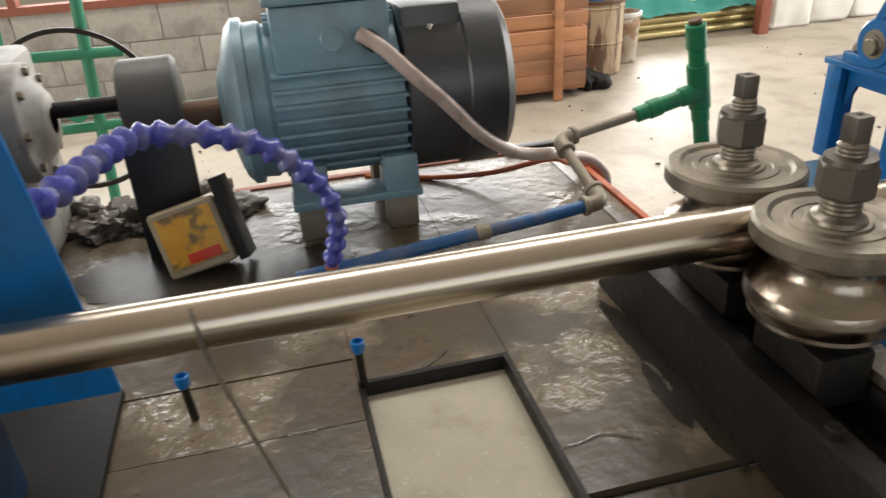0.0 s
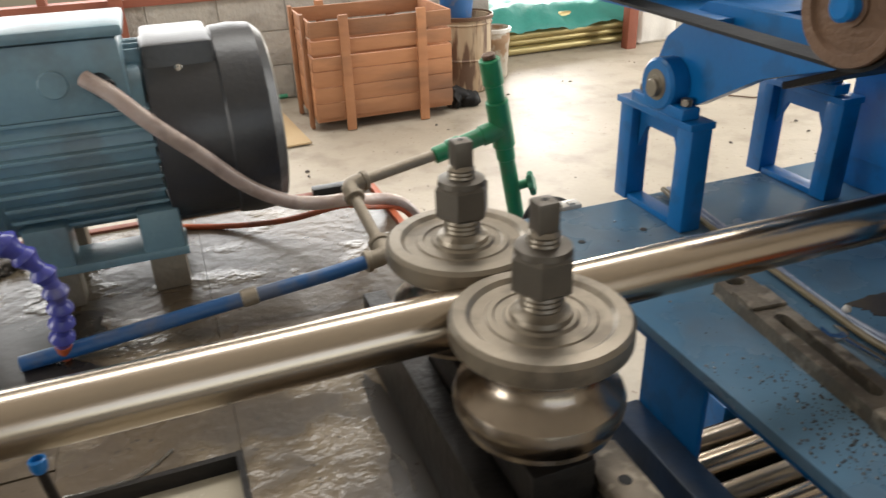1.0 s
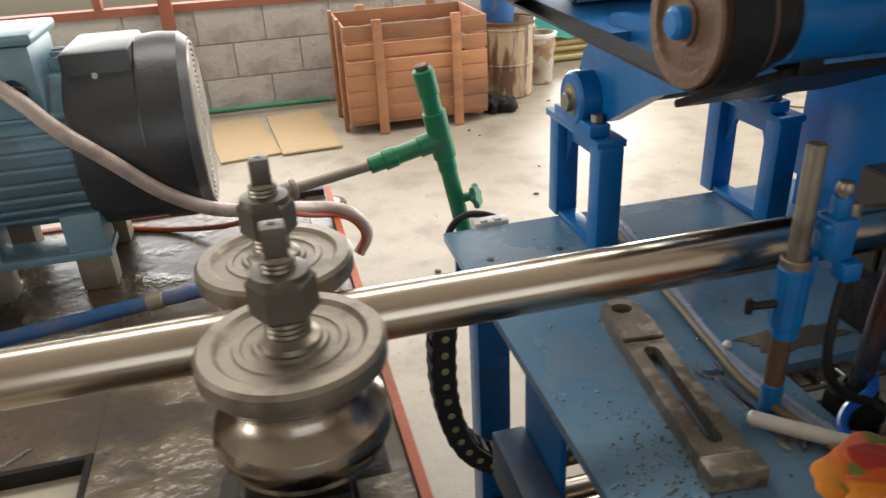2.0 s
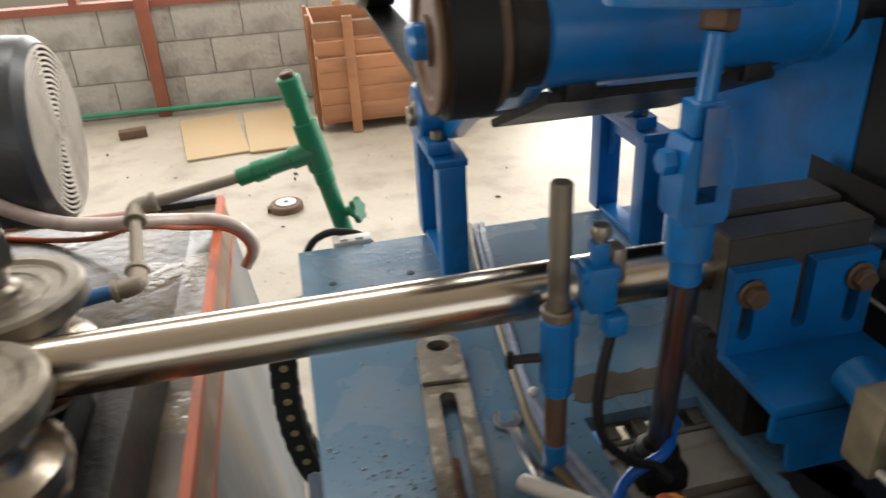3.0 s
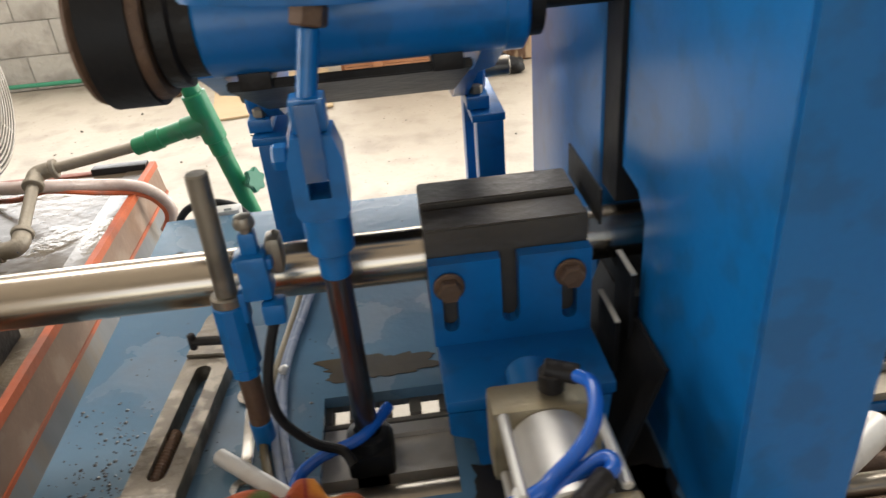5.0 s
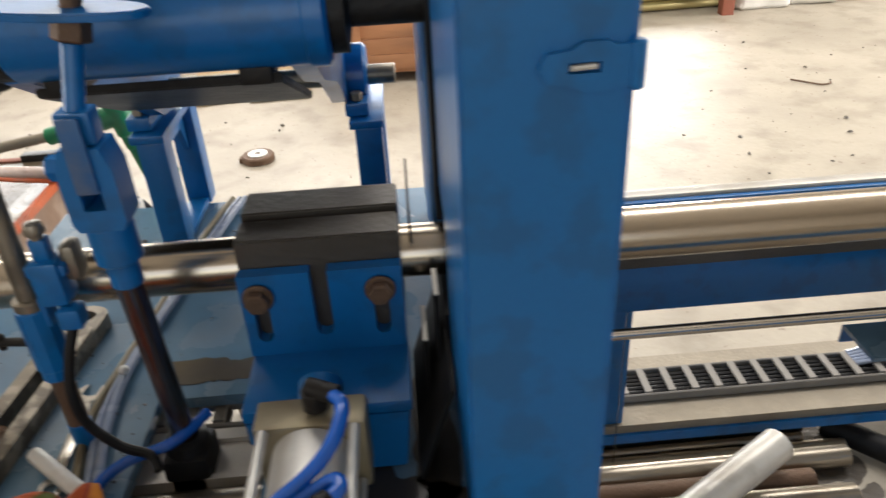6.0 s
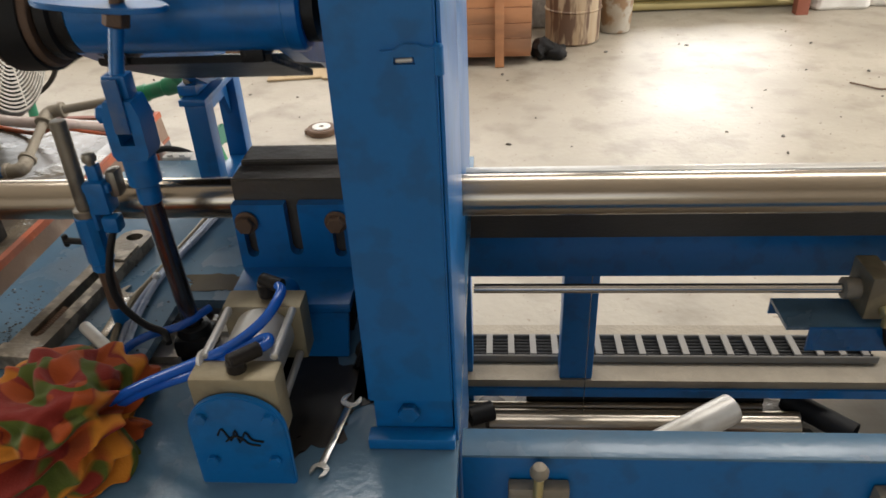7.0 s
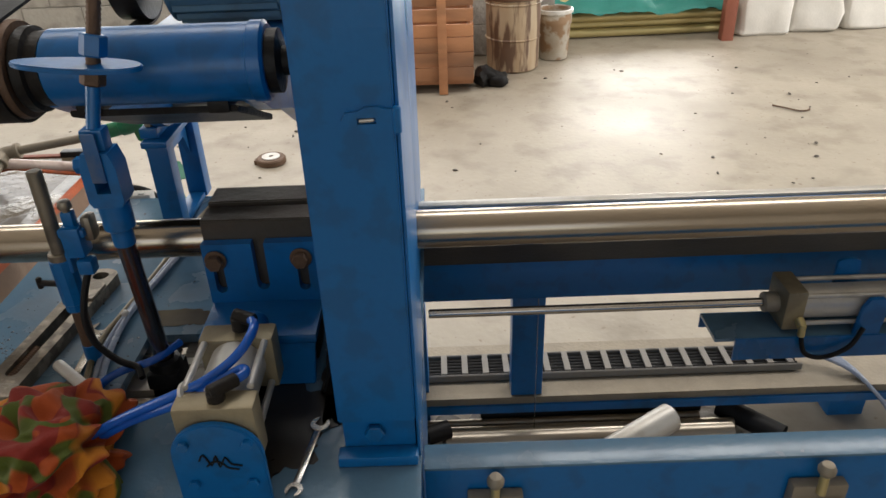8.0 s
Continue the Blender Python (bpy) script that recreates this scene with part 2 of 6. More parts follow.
END_PLATE = material("streaked_end_plate", (0.26, 0.29, 0.32), 0.34, 0.5, (0.12, 0.13, 0.145), 5, 0.95, 60, 0.08, (0.24, 0.185, 0.125), 6, 0.6, stretch=(1, 1, 0.22))
# Much darker than BLUE, mottled towards near-black.
NAVY = material("dark_blue_paint", (0.004, 0.035, 0.10), 0.4, 0, (0.01, 0.014, 0.02), 7, 0.9, 60, 0.1)
DARK_FILM = material("dark_film", (0.030, 0.023, 0.016), 0.3, 0, (0.014, 0.012, 0.01), 9, 0.8, 50, 0.05)
SLEEVE_BROWN = material("olive_hose", (0.20, 0.16, 0.085), 0.34, 0, (0.13, 0.10, 0.055), 14, 0.6, 60, 0.06)
CANISTER = material("dirty_clear_plastic", (0.36, 0.30, 0.20), 0.3, 0, (0.2, 0.15, 0.09), 9, 0.7, 60, 0.08)
GEAR_GREY = material("gearbox_paint", (0.32, 0.31, 0.29), 0.5, 0, (0.22, 0.21, 0.19), 7, 0.7, 60, 0.15, (0.1, 0.085, 0.07), 9, 0.5)
STREAM = material("falling_water", (0.45, 0.42, 0.37), 0.08, 0, (0.3, 0.27, 0.22), 20, 0.6, 60, 0.3)
STREAM.node_tree.nodes["Principled BSDF"].inputs["Transmission Weight"].default_value = 0.75
DROPS = material("oily_drops", (0.045, 0.05, 0.055), 0.08, 0, (0.03, 0.03, 0.03), 9, 0.6, 60, 0.0)
MUD = material("dark_mud", (0.075, 0.058, 0.043), 0.5, 0, (0.09, 0.075, 0.06), 7, 0.8, 30, 0.6)


# ---- builders ----
def box(bm, x0, x1, y0, y1, z0, z1, bevel=0.0, seg=2):
    m = Matrix.LocRotScale(((x0 + x1) / 2, (y0 + y1) / 2, (z0 + z1) / 2), None, (abs(x1 - x0), abs(y1 - y0), abs(z1 - z0)))
    vs = bmesh.ops.create_cube(bm, size=1, matrix=m)["verts"]
    if bevel:
        es = list({e for v in vs for e in v.link_edges})
        bmesh.ops.bevel(bm, geom=es, offset=bevel, segments=seg, affect="EDGES", profile=0.6)
    return vs


def turned(bm, profile, m=Matrix(), seg=32, sx=1.0, sy=1.0):
    """A body of revolution about z from (radius, height) pairs, closed at ends of radius 0."""
    rings = []
    for r, z in profile:
        if r <= 1e-6:
            rings.append([bm.verts.new(m @ Vector((0, 0, z)))])
        else:
            rings.append([bm.verts.new(m @ Vector((sx * r * math.cos(2 * math.pi * k / seg), sy * r * math.sin(2 * math.pi * k / seg), z))) for k in range(seg)])
    for a, b in zip(rings, rings[1:]):
        for k in range(seg):
            q = (k + 1) % seg
            if len(a) == 1 and len(b) == 1:
                continue
            if len(a) == 1:
                f = (a[0], b[q], b[k])
            elif len(b) == 1:
                f = (a[k], a[q], b[0])
            else:
                f = (a[k], a[q], b[q], b[k])
            bm.faces.new(f)
    bmesh.ops.recalc_face_normals(bm, faces=bm.faces)


def along(p, q):
    """A pose at p whose z points to q."""
    return Matrix.Translation(p) @ (Vector(q) - Vector(p)).to_track_quat("Z", "Y").to_matrix().to_4x4()


def rod(bm, p, q, r, seg=24, chamfer=0.002, r2=None):
    h, r2 = (Vector(q) - Vector(p)).length, r if r2 is None else r2
    c = min(chamfer, r * 0.4, h * 0.3)
    turned(bm, [(0, 0), (r - c, 0), (r, c), (r2, h - c), (r2 - c, h), (0, h)], along(p, q), seg)


def hollow(bm, p, q, r, wall, seg=32):
    h = (Vector(q) - Vector(p)).length
    turned(bm, [(r - wall, 0), (r - 0.0005, 0), (r, 0.0005), (r, h - 0.0005), (r - 0.0005, h), (r - wall, h), (r - wall, 0)], along(p, q), seg)


def hexagon(bm, p, q, r, chamfer=0.12):
    h, c = (Vector(q) - Vector(p)).length, r * chamfer
    turned(bm, [(0, 0), (r - c, 0), (r, c), (r, h - c), (r - c, h), (0, h)], along(p, q), 6)


def smooth_path(points, steps=6):
    ps = [Vector(p) for p in points]
    ps = [ps[0] * 2 - ps[1]] + ps + [ps[-1] * 2 - ps[-2]]
    out = []
    for a, b, c, d in zip(ps, ps[1:], ps[2:], ps[3:]):
        for i in range(steps):
            t = i / steps
            out.append(0.5 * (2 * b + (c - a) * t + (2 * a - 5 * b + 4 * c - d) * t * t + (3 * b - a - 3 * c + d) * t ** 3))
    return out + [ps[-2]]


def sweep(bm, points, radius, seg=10, steps=6, swell=None):
    """A round body along a smooth path; swell(k) scales the radius."""
    ps = smooth_path(points, steps) if steps else [Vector(p) for p in points]
    rings, side = [], None
    for i, p in enumerate(ps):
        t = (ps[min(i + 1, len(ps) - 1)] - ps[max(i - 1, 0)]).normalized()
        side = t.orthogonal() if side is None else side - t * side.dot(t)
        side.normalize()
        up = t.cross(side)
        r = radius * (swell(i) if swell else 1)
        rings.append([bm.verts.new(p + r * (side * math.cos(2 * math.pi * k / seg) + up * math.sin(2 * math.pi * k / seg))) for k in range(seg)])
    for a, b in zip(rings, rings[1:]):
        for k in range(seg):
            bm.faces.new((a[k], a[(k + 1) % seg], b[(k + 1) % seg], b[k]))
    bm.faces.new(rings[0][::-1])
    bm.faces.new(rings[-1])
    bmesh.ops.recalc_face_normals(bm, faces=bm.faces)


def prism(bm, outline, depth, m=Matrix(), bevel=0.0):
    """An outline of (x, y) raised along z by depth."""
    vs = [bm.verts.new(m @ Vector((x, y, 0))) for x, y in outline]
    f = bm.faces.new(vs)
    ex = bmesh.ops.extrude_face_region(bm, geom=[f])
    d = (m.to_3x3() @ Vector((0, 0, depth)))
    top = [v for v in ex["geom"] if isinstance(v, bmesh.types.BMVert)]
    bmesh.ops.translate(bm, verts=top, vec=d)
    if bevel:
        es = list({e for v in vs + top for e in v.link_edges})
        bmesh.ops.bevel(bm, geom=es, offset=bevel, segments=2, affect="EDGES")
    bmesh.ops.recalc_face_normals(bm, faces=bm.faces)


def plate_with_slots(bm, outline, holes, depth, m=Matrix()):
    """A flat plate with through holes; outline and holes are closed loops of (x, y)."""
    loops, edges = [], []
    for loop in [outline] + holes:
        vs = [bm.verts.new((x, y, 0)) for x, y in loop]
        loops.append(vs)
        edges += [bm.edges.new((a, b)) for a, b in zip(vs, vs[1:] + vs[:1])]
    fs = [g for g in bmesh.ops.triangle_fill(bm, use_beauty=True, edges=edges)["geom"] if isinstance(g, bmesh.types.BMFace)]
    ex = bmesh.ops.extrude_face_region(bm, geom=fs)
    bmesh.ops.translate(bm, verts=[v for v in ex["geom"] if isinstance(v, bmesh.types.BMVert)], vec=(0, 0, depth))
    bmesh.ops.recalc_face_normals(bm, faces=bm.faces)
    bmesh.ops.transform(bm, matrix=m, verts=bm.verts)


def slot(cx, cy, w, h, n=6):
    """A rounded slot, upright, of width w and height h."""
    r, pts = w / 2, []
    for k in range(n + 1):
        a = math.pi * k / n
        pts.append((cx + r * math.cos(a), cy + h / 2 - r + r * math.sin(a)))
    for k in range(n + 1):
        a = math.pi + math.pi * k / n
        pts.append((cx + r * math.cos(a), cy - h / 2 + r + r * math.sin(a)))
    return pts


def part(name, bm, mat, parent=None, label="", sharp=35):
    me = bpy.data.meshes.new(name)
    for f in bm.faces:
        f.smooth = True
    for e in bm.edges:
        if len(e.link_faces) == 2 and e.calc_face_angle(0) > radians(sharp):
            e.smooth = False
    bm.to_mesh(me)
    bm.free()
    me.materials.append(mat)
    ob = new(name, me)
    if parent:
        ob.parent = parent
    return tagged(ob, label)


def build(name, mat, parent, maker, label="", sharp=35):
    bm = bmesh.new()
    maker(bm)
    return part(name, bm, mat, parent, label, sharp)


def thing(name, label, category, group="", at=(0, 0, 0)):
    ob = new(name)
    ob.empty_display_size = 0.05
    return tagged(ob, label, category, group)


def setting(name, mat, maker, label, category, sharp=35):
    return tagged(build(name, mat, None, maker, "", sharp), label, category, "", "structure")


def B(*a, **k):
    return lambda bm: box(bm, *a, **k)


def R(*a, **k):
    return lambda bm: rod(bm, *a, **k)


def HX(*a, **k):
    return lambda bm: hexagon(bm, *a, **k)


def S(*a, **k):
    return lambda bm: sweep(bm, *a, **k)


# ---- the hall ----
def floor_mesh(bm):
    bmesh.ops.create_grid(bm, x_segments=60, y_segments=60, size=10, matrix=Matrix.Translation((2, 2, 0)))
    for v in bm.verts:
        v.co.z += 0.012 * (noise.noise(v.co * 0.8) - 0.3) if v.co.y > 1.5 else 0


setting("floor", CONCRETE, floor_mesh, "worn dusty concrete workshop floor with stains", "floor")
WALL_Y = 5.55
setting("wall_back", MORTAR, lambda bm: (box(bm, -6, 3.52, WALL_Y + 0.012, WALL_Y + 0.2, 0, 0.87), box(bm, -6, 3.52, WALL_Y, WALL_Y + 0.2, 3.2, 5.2), box(bm, -6, -3, WALL_Y, WALL_Y + 0.2, 0.87, 3.2), box(bm, 3.2, 3.52, WALL_Y, WALL_Y + 0.2, 0.87, 3.2)), "bare concrete block wall below a long window", "wall")
setting("wall_far", PLASTER, lambda bm: (box(bm, 5.8, 9.2, 7.9, 8.1, 0, 5.2), box(bm, 3.75, 5.8, 7.9, 8.1, 2.6, 5.2), box(bm, 3.75, 5.8, 7.9, 8.1, 0, 0.5), box(bm, 3.4, 3.52, WALL_Y + 0.2, 7.9, 0, 5.2), box(bm, 3.52, 3.75, 7.9, 8.1, 0, 5.2)), "plain pale rendered wall", "wall")
# Unseen wall; its opening is made for the side fill lamp.
setting("wall_side", PLASTER, lambda bm: (box(bm, -6.2, -6, -6.2, -1.0, 0, 5.2), box(bm, -6.2, -6, 2.0, 5.75, 0, 5.2), box(bm, -6.2, -6, -1.0, 2.0, 3.3, 5.2)), "unseen pale side wall round an opening for the fill", "wall")
setting("wall_gate", PLASTER, lambda bm: (box(bm, 9, 9.2, -6.2, 0.2, 0, 5.2), box(bm, 9, 9.2, 5.8, 8.1, 0, 5.2), box(bm, 9, 9.2, 0.2, 5.8, 4.0, 5.2)), "pale wall round a wide open gate", "wall")
setting("wall_front", PLASTER, lambda bm: (box(bm, -6.2, -1.2, -6.2, -6, 0, 5.2), box(bm, 4.2, 9.2, -6.2, -6, 0, 5.2), box(bm, -1.2, 4.2, -6.2, -6, 3.9, 5.2)), "pale wall round a front gate", "wall")
setting("ceiling", PLASTER, lambda bm: (box(bm, -6.2, 9.2, -6.2, 1.9, 5.2, 5.3), box(bm, -6.2, 9.2, 3.3, 8.1, 5.2, 5.3), box(bm, -6.2, -1.2, 1.9, 3.3, 5.2, 5.3), box(bm, 6.2, 9.2, 1.9, 3.3, 5.2, 5.3)), "shed roof with a long roof light", "ceiling")


def window(bm):
    for x in (-3.0, -1.5, -0.08, 1.6, 3.15):
        box(bm, x - 0.03, x + 0.03, WALL_Y - 0.02, WALL_Y + 0.1, 0.87, 3.2)
    box(bm, -3, 3.2, WALL_Y - 0.03, WALL_Y + 0.1, 0.85, 0.91)


w1 = setting("window_1", RED_POST, window, "red painted steel window frame in the block wall", "window")


def crate():
    c = thing("wooden_crate", "open reddish wooden crate with slatted sides on the concrete", "crate")
    x0, x1, y0, y1, h = 1.66, 2.72, 4.46, 5.2, 0.80
    rows = 6
    for k in range(rows):
        z0 = 0.1 + k * (h - 0.1) / rows
        z1 = z0 + (h - 0.1) / rows - (0.022 if k in (3, 4) else 0.006)
        for name, a in (("front_board", (x0, x1, y0, y0 + 0.02)), ("back_board", (x0, x1, y1 - 0.02, y1)), ("side_board", (x0 - 0.005, x0 + 0.015, y0 + 0.02, y1 - 0.02)), ("side_board", (x1 - 0.015, x1 + 0.005, y0 + 0.02, y1 - 0.02))):
            build(name, WOOD, c, B(*a, z0, z1, bevel=0.004))
    for x in (1.90, 2.48):
        build("post", WOOD, c, B(x - 0.035, x + 0.035, y0 - 0.03, y0 - 0.001, 0.0, h + 0.03, bevel=0.004))
        build("post", WOOD, c, B(x - 0.035, x + 0.035, y1 + 0.001, y1 + 0.03, 0.0, h + 0.03, bevel=0.004))
    for y in (4.62, 5.05):
        build("post", WOOD, c, B(x0 - 0.036, x0 - 0.007, y - 0.035, y + 0.035, 0.0, h + 0.03, bevel=0.004))
    build("base_board", WOOD, c, B(x0, x1, y0 + 0.02, y1 - 0.02, 0.07, 0.1))
    return c


crate()


def drum():
    d = thing("drum", "stained beige drum with brown drips beside the crate", "drum")
    m = Matrix.Translation((3.10, 5.14, 0))
    build("body", DRUM, d, lambda bm: turned(bm, [(0.20, 0.0), (0.225, 0.02), (0.23, 0.27), (0.24, 0.28), (0.23, 0.29), (0.235, 0.56), (0.245, 0.57), (0.235, 0.58), (0.235, 0.62), (0.22, 0.62), (0.215, 0.1), (0, 0.1)], m, 40))
    build("rim", RUST, d, lambda bm: turned(bm, [(0.236, 0.60), (0.25, 0.605), (0.25, 0.63), (0.236, 0.635), (0.236, 0.6)], m, 40), "rusty rolled rim")
    return d


drum()
tagged(build("bucket", BLUE_PIPE, None, lambda bm: turned(bm, [(0, 0.56), (0.12, 0.56), (0.15, 0.85), (0.16, 0.86), (0.145, 0.86), (0.115, 0.58), (0, 0.58)], Matrix.Translation((3.02, 5.10, 0)), 32)), "blue plastic bucket standing in the drum", "bucket")


def pail():
    d = thing("paint_pail", "dirty white pail with brown stains beside the drum", "pail")
    m = Matrix.Translation((3.50, 5.42, 0))
    build("body", PAIL, d, lambda bm: turned(bm, [(0, 0), (0.125, 0), (0.13, 0.01), (0.145, 0.30), (0.152, 0.31), (0.152, 0.35), (0.147, 0.42), (0.15, 0.43), (0.138, 0.43), (0.13, 0.3), (0.12, 0.02), (0, 0.02)], m, 36))
    build("rim", WHITE, d, lambda bm: turned(bm, [(0.148, 0.40), (0.162, 0.405), (0.162, 0.435), (0.148, 0.44), (0.148, 0.40)], m, 36))


pail()


def lump(bm, c, size, seed, rough=0.25, sub=3, flat=None):
    n0 = len(bm.verts)
    bmesh.ops.create_icosphere(bm, subdivisions=sub, radius=1)
    bm.verts.ensure_lookup_table()
    for v in bm.verts[n0:]:
        k = 1 + rough * noise.noise(v.co * 1.6 + Vector((seed, seed * 2.1, 0))) + rough * 0.5 * noise.noise(v.co * 4 + Vector((seed, 0, 5)))
        v.co = Vector((v.co.x * size[0], v.co.y * size[1], v.co.z * size[2])) * k + Vector(c)
        if flat is not None and v.co.z < flat:
            v.co.z = flat


tagged(build("black_bag", RUBBER, None, lambda bm: (lump(bm, (2.83, 4.66, 0.07), (0.09, 0.10, 0.09), 1, 0.4, 3, 0.0), lump(bm, (2.93, 4.62, 0.05), (0.08, 0.07, 0.07), 2, 0.4, 3, 0.0))), "crumpled black plastic bag on the floor by the crate", "bag")


def tube_stack():
    for r in range(5):
        for k in range(5 - (r % 2)):
            y, z = 6.05 + k * 0.085 + (r % 2) * 0.042, 0.045 + r * 0.075
            tagged(build("yellow_tube", BRASS, None, lambda bm: hollow(bm, (3.62, y, z), (5.36, y + 0.06, z), 0.041, 0.004, 20)), "long yellow metal tube in a stack on the floor", "tube", "stacked yellow tubes")


tube_stack()


def tarp(bm):
    bmesh.ops.create_grid(bm, x_segments=40, y_segments=16, size=1)
    for v in bm.verts:
        u, w = v.co.x, v.co.y
        x, y = 4.42 + u * 0.90, 6.32 + w * 0.42
        z = 0.47 + 0.05 * noise.noise(Vector((u * 3, w * 3, 1))) + 0.03 * noise.noise(Vector((u * 9, w * 7, 4)))
        z -= max(0, -w - 0.35 + 0.35 * noise.noise(Vector((u * 2.2, 0, 3)))) * 0.30
        v.co = Vector((x, y - 0.03, z))
    bmesh.ops.solidify(bm, geom=bm.faces, thickness=0.006)


tagged(build("tarpaulin", TARP, None, tarp, sharp=80), "green tarpaulin thrown over the stack of tubes", "tarpaulin")


def sack(x, y, turn, seed):
    def f(bm):
        box(bm, -0.25, 0.25, -0.17, 0.17, 0.0, 0.62, bevel=0.07, seg=3)
        bmesh.ops.subdivide_edges(bm, edges=bm.edges[:], cuts=3, use_grid_fill=True)
        for v in bm.verts:
            k = 0.035 * noise.noise(v.co * 5 + Vector((seed, 0, 0))) + 0.02 * noise.noise(v.co * 13 + Vector((0, seed, 0)))
            v.co += Vector((v.co.x, v.co.y, 0)).normalized() * k
            v.co.z = max(v.co.z, 0)
    ob = tagged(build("sack", SACK, None, f, sharp=80), "dusty white filled sack standing by the post", "sack", "white sacks")
    ob.matrix_world = pose(x, y, 0, 0, 0, turn)


sack(5.60, 6.02, 4, 1.7)
sack(6.14, 6.10, -5, 5.2)
sack(6.68, 6.16, 3, 9.1)
setting("post_1", RED_POST, B(5.16, 5.27, 5.74, 5.85, 0, 5.2, bevel=0.005), "red primed steel roof post", "post")
setting("post_2", RED_POST, B(0.37, 0.47, 5.44, 5.52, 0, 5.2, bevel=0.005), "red primed steel post at the block wall", "post")

for k, (px, py, turn) in enumerate(((0.84, 4.72, 8), (1.30, 4.72, 4))):
    ob = tagged(build("plywood_sheet", PLY, None, B(-0.215, 0.215, -0.50, 0.50, 0, 0.015, bevel=0.003)), "sheet of pale plywood lying on the floor", "plywood", "plywood sheets by the crate")
    ob.matrix_world = pose(px, py, 0.003 + 0.004 * k, 0, 0, turn)
tagged(build("floor_pipe", GREEN_PAINT, None, S([(-2.6, 5.43, 0.09), (-0.3, 5.43, 0.07), (0.8, 5.42, 0.06), (1.6, 5.44, 0.05)], 0.018, 10)), "green hose along the foot of the wall", "hose")
ob = tagged(build("loose_brick", RUST, None, B(-0.1, 0.1, -0.05, 0.05, 0, 0.06, bevel=0.006)), "single dusty brown brick on the floor", "brick")
ob.matrix_world = pose(0.24, 4.95, 0.0, 0, 0, 10)


def disc_coil():
    d = thing("grinding_disc", "round hub with a white centre lying on the floor", "disc")
    m = Matrix.Translation((1.333, 3.16, 0.0))
    build("body", RUST, d, lambda bm: (turned(bm, [(0, 0), (0.088, 0), (0.095, 0.008), (0.095, 0.034), (0.088, 0.042), (0, 0.042)], m, 36), box(bm, 1.225, 1.262, 3.13, 3.18, 0, 0.03, bevel=0.006)))
    build("centre", WHITE, d, lambda bm: turned(bm, [(0.016, 0.043), (0.058, 0.043), (0.058, 0.049), (0.016, 0.049), (0.016, 0.043)], m, 30), "white ring")


disc_coil()

def floor_chips(bm):
    rng = random.Random(31)
    for _ in range(110):
        x, y, r = rng.uniform(-0.5, 6.0), rng.uniform(1.6, 5.3), rng.choice((0.006, 0.008, 0.012, 0.02))
        turned(bm, [(0, r * 0.5), (r * 0.6, r * 0.4), (r, 0.0)], Matrix.Translation((x, y, 0.002)) @ pose(0, 0, 0, 0, 0, rng.uniform(0, 180)), 6, 1.0, rng.uniform(0.35, 0.9))


tagged(build("floor_debris", MUD, None, floor_chips), "dark chips and crumbs scattered on the concrete", "debris", kind="stuff")
tagged(build("bent_wire", RUST, None, S([(4.90, 3.90, 0.006), (4.96, 3.84, 0.006), (5.04, 3.76, 0.006), (5.10, 3.75, 0.012), (5.13, 3.80, 0.006)], 0.006, 8)), "bent rusty wire lying on the floor", "wire")

# ---- the long tube ----
PZ, PR = 1.173, 0.0385
tagged(build("steel_tube", TUBE, None, lambda bm: hollow(bm, (-2.2, 0.0, PZ), (5.6, 0.0, PZ), PR, 0.003, 64)), "long shiny round steel tube running through the machine", "tube")

# ---- the coolant tank and deck ----
DZ = 0.845


